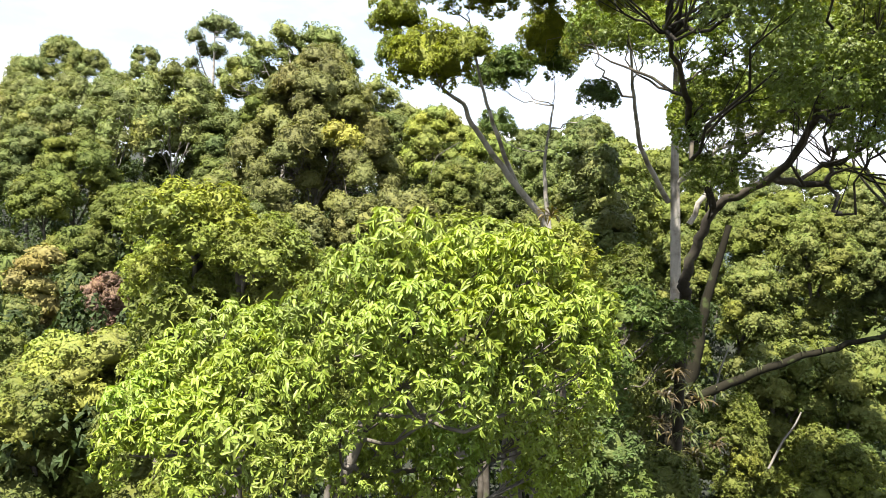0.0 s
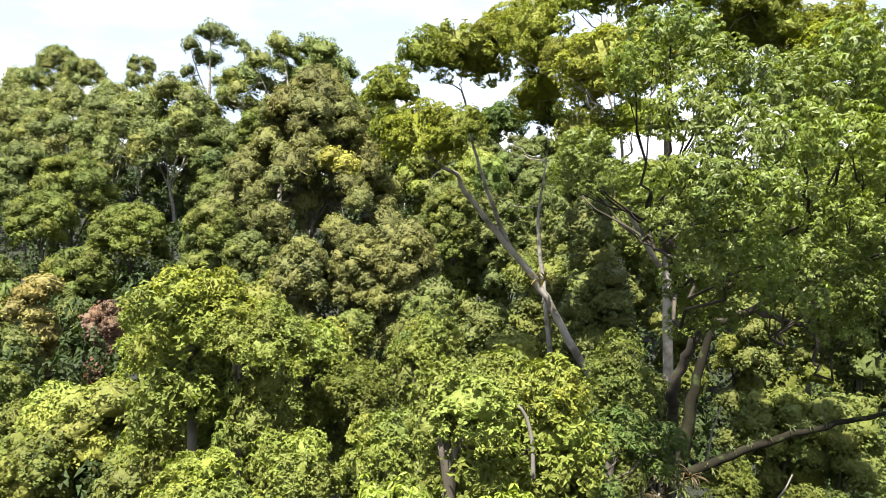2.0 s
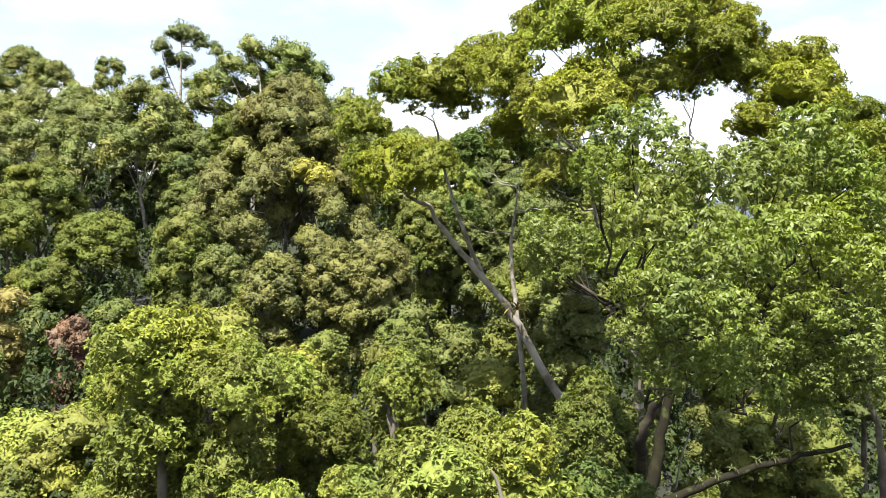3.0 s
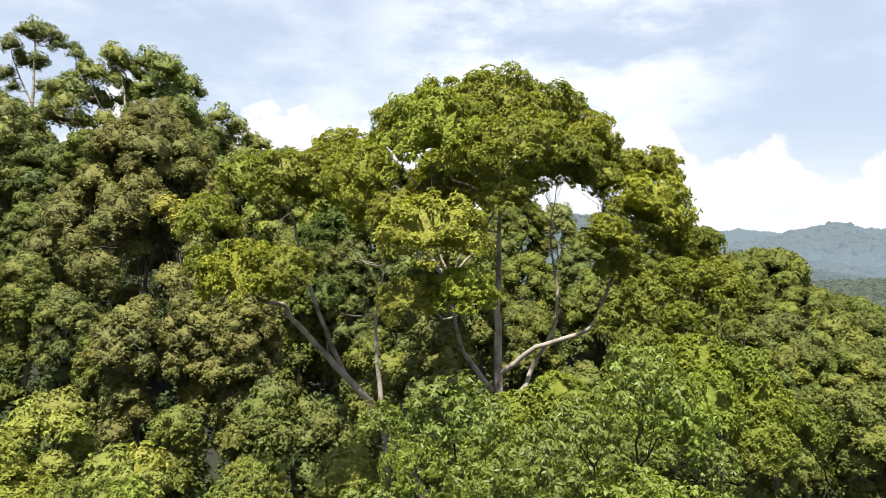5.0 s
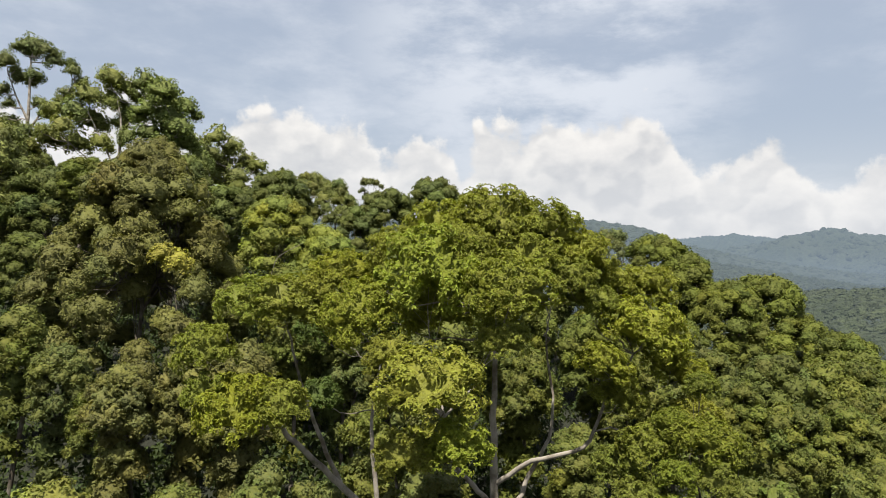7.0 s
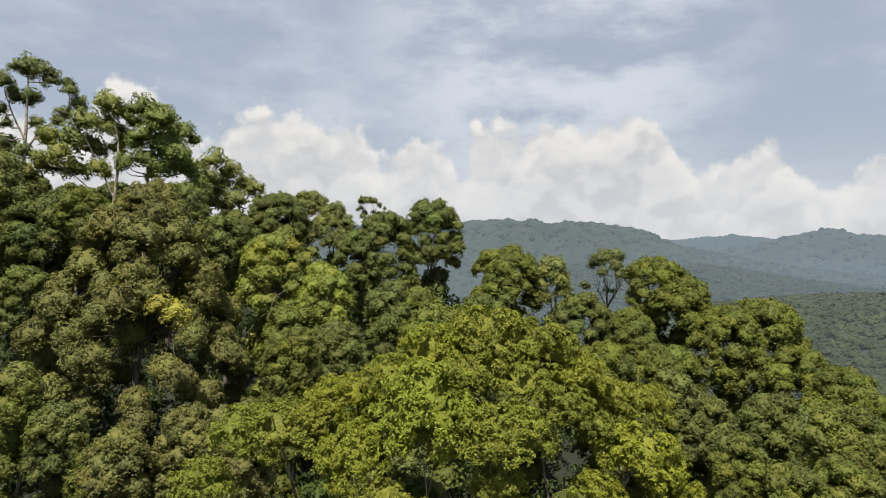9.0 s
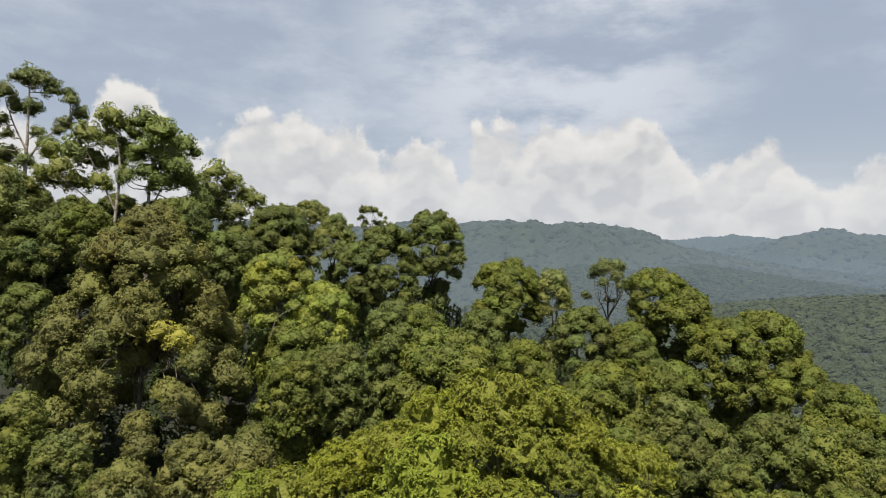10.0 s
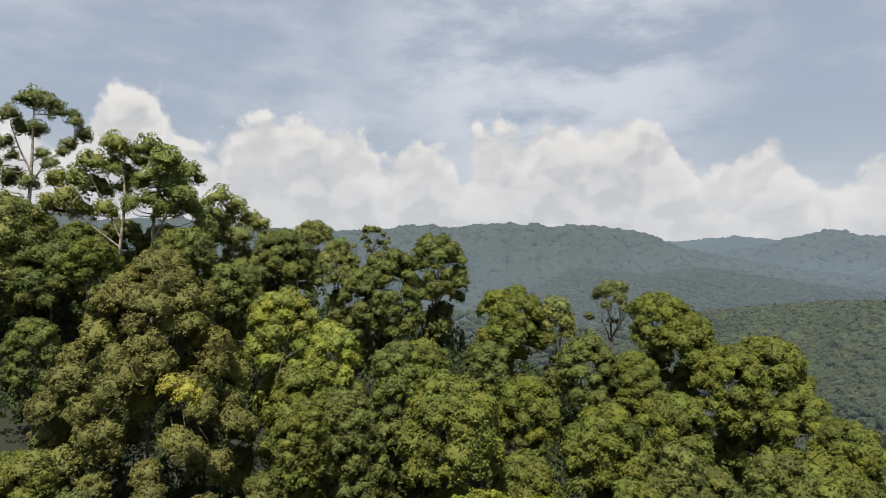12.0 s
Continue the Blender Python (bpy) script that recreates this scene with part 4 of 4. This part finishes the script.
OPEN_CROWN = [
    (-40.9, 160.5, 73.2, 3.6), (-45.0, 158.7, 68.6, 3.6), (-47.7, 159.0, 64.9, 3.4), (-48.3, 154.1, 60.5, 2.9), (-41.7, 164.3, 69.5, 2.7),
    (-37.7, 162.7, 71.6, 2.8), (-52.0, 159.2, 65.1, 2.5), (-44.5, 161.9, 63.7, 2.9), (-47.2, 160.7, 58.3, 3.1), (-52.3, 158.7, 58.7, 3.0),
    (-39.4, 162.3, 63.6, 2.3), (-42.1, 159.3, 58.3, 2.6),
]
limbed_tree("tall_tree", "tall rainforest tree with open grey-green domed crown on pale limbs", (-39.5, 159.0, float(ground_height(np.array(-39.5), np.array(159.0))) - 0.3),
            [[(-39.0, 159, 46.0), (-38.1, 159, 57.2), (-38.2, 159.5, 63.2), (-39.5, 160, 70.0)], [(-38.6, 159, 52.0), (-41.5, 158.5, 58.5), (-44.5, 158.5, 64.5)],
             [(-38.7, 159, 50.0), (-43.0, 158, 53.5), (-47.5, 157, 57.5)]], 0.5, fuller(OPEN_CROWN), "airy", (0.180, 0.200, 0.054), PALE_BARK, 42, 5.0)
FULL_CROWN = [
    (-33.7, 161.9, 72.8, 3.5), (-27.7, 150.9, 68.8, 3.5), (-25.0, 158.0, 67.3, 3.3), (-28.0, 155.6, 64.9, 3.9), (-32.6, 155.9, 65.6, 3.2),
    (-31.8, 156.5, 60.6, 3.2), (-24.7, 152.2, 61.7, 3.3), (-22.8, 156.4, 58.8, 2.9), (-28.1, 154.9, 58.5, 2.9), (-37.7, 165.0, 66.7, 2.3),
    (-36.2, 157.5, 59.7, 2.4), (-29.5, 158.5, 70.5, 3.4), (-27.5, 160.5, 62.5, 3.4), (-20.5, 157.0, 55.0, 2.8),
]
limbed_tree("tall_tree", "tall rainforest tree with full green domed crown on pale limbs", (-31.5, 159.0, float(ground_height(np.array(-31.5), np.array(159.0))) - 0.3),
            [[(-31.9, 159, 46.0), (-31.7, 159, 57.4), (-30.6, 158.5, 62.7), (-31.1, 158, 69.0)], [(-31.8, 159, 51.5), (-29.0, 157.5, 57.0), (-26.0, 156, 62.5)]],
            0.5, fuller(FULL_CROWN), "airy", (0.150, 0.182, 0.050), PALE_BARK, 43, 5.0)
LOW_CROWN = [
    (-18.6, 168.4, 62.9, 3.2), (-14.9, 169.6, 61.0, 3.0), (-11.9, 174.0, 58.0, 3.1), (-17.2, 171.6, 57.1, 3.1), (-19.8, 166.1, 58.5, 2.6),
    (-8.4, 170.0, 56.8, 2.1), (-13.7, 168.5, 53.7, 3.4), (-18.4, 170.4, 52.7, 3.2), (-21.0, 166.1, 54.7, 2.8), (-7.4, 170.6, 53.5, 2.3),
]
limbed_tree("tall_tree", "tall rainforest tree with thin grey-green crown on pale limbs", (-15.5, 170.0, float(ground_height(np.array(-15.5), np.array(170.0))) - 0.3),
            [[(-15.5, 170, 38.0), (-15.2, 170, 49.0), (-16.0, 169.5, 58.0)], [(-15.3, 170, 46.0), (-12.5, 170.5, 52.0), (-10.0, 171, 55.5)]],
            0.4, fuller(LOW_CROWN), "airy", (0.180, 0.196, 0.056), PALE_BARK, 44, 5.0)

# its lower neighbour
RIGHT_MID = [
    (12.32, 19.81, 27.29, 0.94), (11.94, 20.95, 26.40, 0.87), (13.64, 18.47, 27.78, 0.96),
    (13.18, 19.59, 28.03, 0.79), (14.64, 18.76, 27.41, 0.71), (13.69, 17.97, 26.83, 0.70),
    (12.83, 18.68, 26.73, 0.79), (11.94, 19.42, 25.92, 0.81), (14.63, 20.25, 29.13, 0.64),
]
limbed_tree("understorey_tree", "yellow-green understorey tree beside the large spreading tree", (RIGHT_MID[0][0] + 2.8, RIGHT_MID[0][1] + 0.5, -3.0),
            [[(RIGHT_MID[0][0] + 2.8, RIGHT_MID[0][1] + 0.3, 14.0), (RIGHT_MID[0][0] + 2.7, RIGHT_MID[0][1], 18.0), (RIGHT_MID[0][0] + 1.6, RIGHT_MID[0][1] - 0.5, 21.0)]],
            0.2, RIGHT_MID, "big", (0.151, 0.173, 0.024), GREY_BARK, 13)

# a low broad crown on the slope at its foot
RIGHT_LOW = [
    (6.66, 17.09, 24.02, 0.94), (8.30, 17.73, 24.51, 0.90), (8.66, 16.64, 23.92, 0.85),
    (10.70, 17.16, 25.04, 0.93), (12.47, 17.77, 25.40, 1.08), (13.75, 17.48, 25.19, 1.01),
    (13.89, 16.45, 24.50, 0.96), (11.77, 15.90, 24.67, 0.97), (10.36, 16.24, 24.12, 0.88),
    (16.46, 17.94, 23.47, 1.00), (10.35, 17.77, 24.34, 0.88), (13.23, 15.59, 23.68, 0.88),
]
lx, ly = RIGHT_LOW[5][0] + 1.2, RIGHT_LOW[5][1] + 1.0
limbed_tree("understorey_tree", "broad low yellow-green tree on the slope below the spreading tree", (lx, ly, -5.0),
            [[(lx, ly, 16.0), (lx - 0.5, ly - 0.3, 19.5), (lx - 1.5, ly - 0.8, 22.0)], [(lx, ly, 16.2), (lx + 1.2, ly - 0.2, 19.0), (lx + 3.0, ly, 21.5)]],
            0.12, RIGHT_LOW, "big", (0.151, 0.18, 0.024), MOSSY_BARK, 17)

# dark shrubby tree before the big trunk
SHRUB = [
    (4.52, 15.52, 18.71, 0.80), (5.26, 15.52, 18.53, 0.67), (3.51, 14.53, 17.65, 0.75),
    (3.42, 14.03, 16.89, 0.72), (3.55, 13.54, 16.08, 0.70), (3.81, 13.55, 15.15, 0.75),
    (2.54, 13.05, 15.75, 0.67), (5.58, 15.32, 18.69, 0.55), (5.43, 15.32, 17.99, 0.47),
]
sx, sy = SHRUB[2][0], SHRUB[2][1] + 0.6
limbed_tree("shrubby_tree", "dark green bushy small tree in front of the big trunk", (sx, sy, -6.0), [[(sx, sy, 12.0), (sx + 0.3, sy, 15.0), (sx + 0.2, sy, 17.5)]], 0.1,
            SHRUB, "bush", (0.083, 0.112, 0.026), GREY_BARK, 18)

# the tree with hanging glossy leaves close to the camera
NEAR = [
    (3.31, 9.03, 26.22, 0.70), (2.71, 8.66, 25.66, 0.47), (3.66, 8.42, 25.65, 0.58),
    (3.22, 8.04, 24.93, 0.59), (4.48, 8.99, 25.49, 0.66), (5.60, 9.85, 25.78, 0.77),
    (6.79, 10.30, 26.33, 0.85), (7.37, 10.28, 25.77, 0.71), (3.72, 7.63, 24.57, 0.60),
    (4.66, 8.19, 24.66, 0.61), (3.44, 7.44, 23.94, 0.55), (3.83, 7.22, 23.76, 0.47),
    (3.03, 7.66, 23.99, 0.42), (2.89, 7.66, 23.56, 0.35), (3.40, 7.85, 23.12, 0.43),
    (4.07, 7.72, 23.07, 0.39), (6.13, 9.33, 24.79, 0.69), (7.06, 9.80, 24.36, 0.68),
    (6.06, 9.34, 23.75, 0.52), (6.88, 9.51, 23.40, 0.61), (6.49, 9.73, 22.65, 0.54),
    (7.45, 9.79, 22.65, 0.50), (5.83, 9.55, 23.21, 0.44), (2.27, 9.98, 24.74, 0.50),
    (2.46, 9.98, 24.29, 0.41), (2.15, 10.29, 24.37, 0.39), (7.95, 10.26, 25.03, 0.57),
]
NEAR += [
    (5.03, 12.98, 22.53, 0.58), (5.82, 13.48, 21.95, 0.64), (5.10, 12.98, 21.75, 0.47),
    (6.08, 12.97, 22.68, 0.56), (7.06, 13.47, 23.38, 0.64), (5.88, 12.47, 23.44, 0.65),
    (5.02, 12.47, 23.41, 0.65), (7.44, 12.96, 23.95, 0.67), (8.21, 13.47, 23.53, 0.70),
    (8.65, 13.46, 24.36, 0.70), (4.29, 12.96, 24.53, 0.67), (3.65, 13.45, 24.68, 0.58),
    (2.94, 13.95, 24.94, 0.60), (6.71, 12.46, 24.43, 0.75), (5.41, 11.96, 24.22, 0.72),
    (4.48, 11.96, 24.19, 0.62),
]
NEAR += [(5.43, 9.6, 22.64, 0.63), (4.68, 9.2, 23.09, 0.52), (7.08, 10.5, 22.89, 0.6), (7.92, 10.8, 22.42, 0.67), (8.56, 11.0, 22.99, 0.63), (6.56, 10.2, 22.09, 0.58), (8.93, 11.2, 23.7, 0.64)]
NEAR = [(x, y, z, r * 0.96) for x, y, z, r in NEAR]
NEAR_LIMBS = [
    [(6.30, 17.01, 19.21), (6.13, 16.51, 19.66), (6.26, 16.00, 20.64), (6.44, 15.49, 21.37), (7.25, 14.48, 21.94), (7.31, 13.48, 22.58), (7.07, 12.47, 23.15), (6.77, 11.46, 23.89)],
    [(6.33, 15.49, 21.36), (5.04, 13.48, 22.63), (4.30, 11.97, 23.26), (3.47, 10.46, 23.66)],
    [(7.25, 14.48, 21.94), (7.74, 13.49, 21.72), (7.66, 12.98, 22.33)],
    [(6.48, 14.98, 21.78), (6.38, 14.18, 22.39), (6.85, 12.97, 23.32), (6.76, 11.96, 23.67)],
]
limbed_tree("glossy_leaved_tree", "tree with drooping glossy bright green leaves on dark crooked limbs", (NEAR_LIMBS[0][0][0] + 4.2, NEAR_LIMBS[0][0][1] + 12.0, -5.0), NEAR_LIMBS, 0.18,
            NEAR, "gloss", (0.134, 0.166, 0.027), DARK_BARK, 14)

# old stem with a long low limb
OLD = [
    [(8.85, 24.06, 14.85), (9.28, 24.04, 16.41), (9.66, 24.02, 18.70), (10.41, 23.99, 21.41)],
    [(8.85, 24.06, 14.85), (10.36, 23.55, 15.72), (12.29, 23.04, 16.76), (13.94, 22.53, 17.38), (15.51, 22.03, 17.96)],
]
limbed_tree("old_tree", "old mossy tree with long low limb and slim stem", (OLD[0][0][0] - 0.2, OLD[0][0][1], -5.0), OLD, 0.38, [], "big", (0.072, 0.115, 0.014), MOSSY_BARK, 15)

# the low crown right before the camera
BUSH = [
    (-0.39, 7.00, 20.07, 0.51), (0.22, 6.90, 19.85, 0.56), (0.97, 7.20, 19.86, 0.53),
    (-0.78, 6.80, 19.70, 0.47), (-0.28, 6.41, 19.40, 0.52), (0.38, 6.41, 19.37, 0.52),
    (1.02, 6.61, 19.25, 0.51), (1.48, 6.91, 19.41, 0.42), (1.61, 6.91, 19.06, 0.33),
    (-0.75, 6.21, 19.19, 0.45), (-1.29, 6.81, 19.34, 0.41), (-1.87, 7.01, 19.12, 0.45),
    (-2.41, 7.21, 19.02, 0.43), (-2.84, 7.21, 18.76, 0.46), (-1.91, 6.41, 18.75, 0.47),
    (-1.37, 6.21, 18.75, 0.43), (-2.32, 6.22, 18.40, 0.45), (-3.08, 6.82, 18.35, 0.44),
    (-3.14, 6.72, 17.96, 0.40), (-1.75, 5.92, 18.29, 0.41), (-1.36, 5.82, 18.08, 0.35),
    (-2.18, 6.02, 17.89, 0.39), (-0.55, 7.62, 17.91, 0.46), (0.17, 7.82, 17.74, 0.50),
    (0.91, 7.82, 17.90, 0.47), (1.59, 8.22, 17.81, 0.42), (1.32, 8.23, 17.24, 0.49),
    (-0.01, 7.63, 17.27, 0.49), (-0.87, 7.63, 17.38, 0.43), (1.85, 8.22, 18.31, 0.35),
    (-0.41, 6.21, 18.78, 0.43), (0.23, 6.31, 18.72, 0.43), (0.80, 6.51, 18.76, 0.42),
    (-0.99, 6.22, 18.33, 0.32),
]
bx, by = BUSH[10][0], BUSH[10][1] + 0.8
limbed_tree("young_tree", "young tree with a low crown of drooping yellow-green leaves", (bx, by, -6.0),
            [[(bx, by, 16.0), (bx + 0.3, by - 0.2, 17.6), (bx + 0.9, by - 0.2, 19.2)], [(bx, by, 16.2), (bx - 0.7, by - 0.5, 17.4), (bx - 1.6, by - 0.3, 18.2)]],
            0.12, BUSH, "near", (0.205, 0.25, 0.034), GREY_BARK, 16)

# the broad olive-brown tree with one yellow bough
OLIVE = (-17.5, 89.2, 47.6)
YELLOW = (-11.51, 73.02, 33.00)


def olive_tree():
    rng = np.random.default_rng(21)
    x, y, top = OLIVE
    base = (x, y, float(ground_height(np.array(x), np.array(y))) - 0.3)
    tree = thing("olive_tree", base, "broad olive-brown rainforest tree with one yellow bough", "tree")
    puffs = []
    for i in range(104):
        k = (i + 0.5) / 104
        phi = i * 2.39996 + rng.normal() * 0.2
        rr = 12.0 * min(1.0, 0.08 + 1.25 * k ** 0.75) * rng.uniform(0.82, 1.02)
        puffs.append((x + rr * math.cos(phi), y + rr * math.sin(phi) * 0.9, top - 1.6 - 27 * k ** 1.05 + rng.normal() * 0.6, rng.uniform(1.7, 2.9)))
    for i in range(20):
        phi, rr = rng.uniform(0, 6.28), rng.uniform(0.5, 6.0)
        puffs.append((x + rr * math.cos(phi), y + rr * math.sin(phi), top - rng.uniform(6, 22), rng.uniform(1.7, 2.4)))
    foliage(tree, base, puffs, "fine", COLOURS["olive"], rng, 0.07)
    before = set(tree.children)
    foliage(tree, base, [(YELLOW[0] - 0.7, YELLOW[1], YELLOW[2] + 0.3, 1.9), (YELLOW[0] + 0.8, YELLOW[1] - 0.3, YELLOW[2] - 0.5, 1.7)], "mid", (0.288, 0.266, 0.04), rng, 0.05)
    for ob in set(tree.children) - before:
        tagged(ob, "bough of yellow leaves")
    branches(tree, base, (x, y, top - 19), puffs, 0.36, GREY_BARK, rng, 7)


olive_tree()


# ---- ferns, dead wood ----
FROND_MATS = leaf_material("frond", 0.3, 0.45, 20.0, 0.005)


def frond_mesh(seed):
    """One strap-shaped frond, rising and then arching over, of length 1."""
    rng = np.random.default_rng(seed)
    t = np.linspace(0, 1, 7)
    droop = rng.uniform(0.5, 1.1)
    x, z = t * 0.8, 0.75 * t - droop * t ** 2.2
    w = 0.05 * np.sin(np.pi * np.clip(t * 0.93 + 0.07, 0, 1)) ** 0.6
    v = np.stack([np.stack([x, -w, z + 0.25 * w], axis=1), np.stack([x, 0 * w, z], axis=1), np.stack([x, w, z + 0.25 * w], axis=1)], axis=1).reshape(-1, 3)
    f = [(3 * i + k, 3 * i + k + 1, 3 * i + k + 4, 3 * i + k + 3) for i in range(6) for k in range(2)]
    return mesh_from("frond", v, np.array(f), FROND_MATS)


FRONDS = [frond_mesh(70 + i) for i in range(4)]


def fern(at, size, colour, count, seed, label):
    rng = np.random.default_rng(seed)
    plant = thing("birds_nest_fern", at, label, "fern", "ferns on the limbs")
    for i in range(count):
        ob = new("frond", FRONDS[i % 4])
        ob.parent = plant
        ob.rotation_euler = (rng.normal() * 0.25, rng.uniform(-0.6, 0.5), i * 2.39996)
        k = size * rng.uniform(0.7, 1.2)
        ob.scale = (k, k, k)
        f = rng.uniform(0.7, 1.3)
        ob.color = (colour[0] * f, colour[1] * f, colour[2] * f, 1)


fern((NEST[0] + 0.1, NEST[1] - 0.45, NEST[2] + 0.2), 1.0, (0.20, 0.15, 0.045), 26, 1, "large bird's nest fern with yellowing fronds on a leaning trunk")
fx, fy, fz = OLD[0][0]
FERN_SPOTS = ((-1.6, 0.1, -0.1, 1.2), (-0.9, -0.4, 0.3, 1.1), (-0.2, -0.5, 0.2, 1.0), (0.5, -0.4, 0.2, 1.2), (1.2, -0.3, 0.5, 0.9), (-1.2, -0.6, -0.8, 1.1), (-0.3, -0.7, -0.9, 1.2),
              (0.6, -0.7, -0.7, 1.0), (-2.1, 0.0, 0.5, 1.0), (-1.7, -0.5, -1.4, 1.2), (-0.7, -0.8, -1.6, 1.2), (0.2, -0.8, -1.7, 1.2), (1.0, -0.6, -1.4, 1.1), (-0.4, -0.7, 0.7, 0.9), (-1.3, -0.3, 0.8, 0.9))
for i, (dx, dy, dz, k) in enumerate(FERN_SPOTS):
    fern((fx + dx, fy + dy, fz + dz), k * 0.62, ((0.085, 0.06, 0.025), (0.10, 0.105, 0.026), (0.10, 0.082, 0.03))[i % 3], 26, 10 + i, "bird's nest fern with browning fronds on an old limb")
TRUNK_FERNS = ((6.33, 17.63, 16.98), (6.81, 17.84, 16.57), (6.17, 17.84, 16.32), (6.64, 18.05, 15.83), (6.04, 17.85, 15.63), (6.94, 18.25, 15.16))
for i, at in enumerate(TRUNK_FERNS):
    fern(at, 0.55, ((0.085, 0.06, 0.025), (0.09, 0.10, 0.026))[i % 2], 24, 50 + i, "bird's nest fern with browning fronds clinging to a trunk")
limb_end = OLD[1]
for i in range(6):
    a, b = np.array(limb_end[1 + i // 3]), np.array(limb_end[2 + i // 3])
    q = a + (b - a) * (0.2 + 0.28 * (i % 3)) + np.array([0, 0, 0.22])
    fern(tuple(q), 0.34, (0.075, 0.088, 0.022), 16, 30 + i, "small green fern growing on a mossy limb")

DEAD = [
    [(22.61, 36.08, 13.02), (22.44, 36.10, 11.31), (22.06, 36.12, 9.44), (22.00, 36.67, 4.73)],
    [(13.18, 30.04, 16.21), (12.94, 30.05, 15.56), (12.75, 30.06, 14.91), (12.53, 30.07, 13.48)],
    [(15.46, 28.07, 13.79), (15.17, 28.08, 13.17), (14.70, 28.08, 12.51), (14.14, 28.10, 11.34)],
    [(1.69, 13.59, 19.96), (1.94, 13.58, 19.66), (2.09, 13.58, 19.12), (2.14, 13.59, 18.34)],
    [(1.91, 89.43, 35.59), (0.08, 89.87, 34.58), (-1.37, 90.23, 33.42), (-2.06, 90.46, 31.14)],
]
for i, path in enumerate(DEAD):
    path = np.array(path)
    base = path[-1]
    snag = thing("dead_tree" if i == 0 else "dead_branch", tuple(base), "bleached dead trunk among the trees" if i == 0 else "bare bleached dead branch", "dead wood")
    curve = bend(path[::-1], 5)
    part("trunk" if i == 0 else "branch", *tube(curve - base, np.linspace(0.17, 0.11, len(curve)) * (1 if i == 0 else 0.3), 8), DEAD_BARK, snag)


def hanging_leaves():
    """The leaves of the young tree that hang nearest to the clearing, one by one."""
    rng = np.random.default_rng(9)
    tree = bpy.data.objects["young_tree"]
    meshes = []
    for k in range(3):
        bend_down = 0.25 + 0.15 * k
        t = np.linspace(0, 1, 6)
        w = 0.11 * np.sin(np.pi * t ** 0.8) ** 0.8
        rows = np.stack([np.stack([-w, t, -bend_down * t * t + 0.35 * w], 1), np.stack([0 * w, t, -bend_down * t * t], 1), np.stack([w, t, -bend_down * t * t + 0.35 * w], 1)], 1)
        f = [(3 * i + j, 3 * i + j + 1, 3 * i + j + 4, 3 * i + j + 3) for i in range(5) for j in range(2)]
        meshes.append(mesh_from("leaf", rows.reshape(-1, 3), np.array(f), NEAR_LEAF))
    for i in range(300):
        x, y, z, r = BUSH[int(rng.integers(0, 26))]
        d = unit(np.array([rng.normal() * 0.8, -abs(rng.normal()) - 0.2, abs(rng.normal()) * 0.9]))
        ob = new("leaf", meshes[i % 3])
        ob.parent = tree
        ob.location = Vector((x, y, z)) + Vector(d * r * rng.uniform(0.9, 1.08)) - Vector(tree.location)
        ob.rotation_euler = (rng.uniform(-1.1, -0.2), rng.normal() * 0.3, rng.uniform(0, 6.28))
        k = rng.uniform(0.10, 0.16)
        ob.scale = (k, k, k)
        f = rng.uniform(0.8, 1.25)
        ob.color = (0.21 * f, 0.25 * f, 0.035 * f, 1)


hanging_leaves()
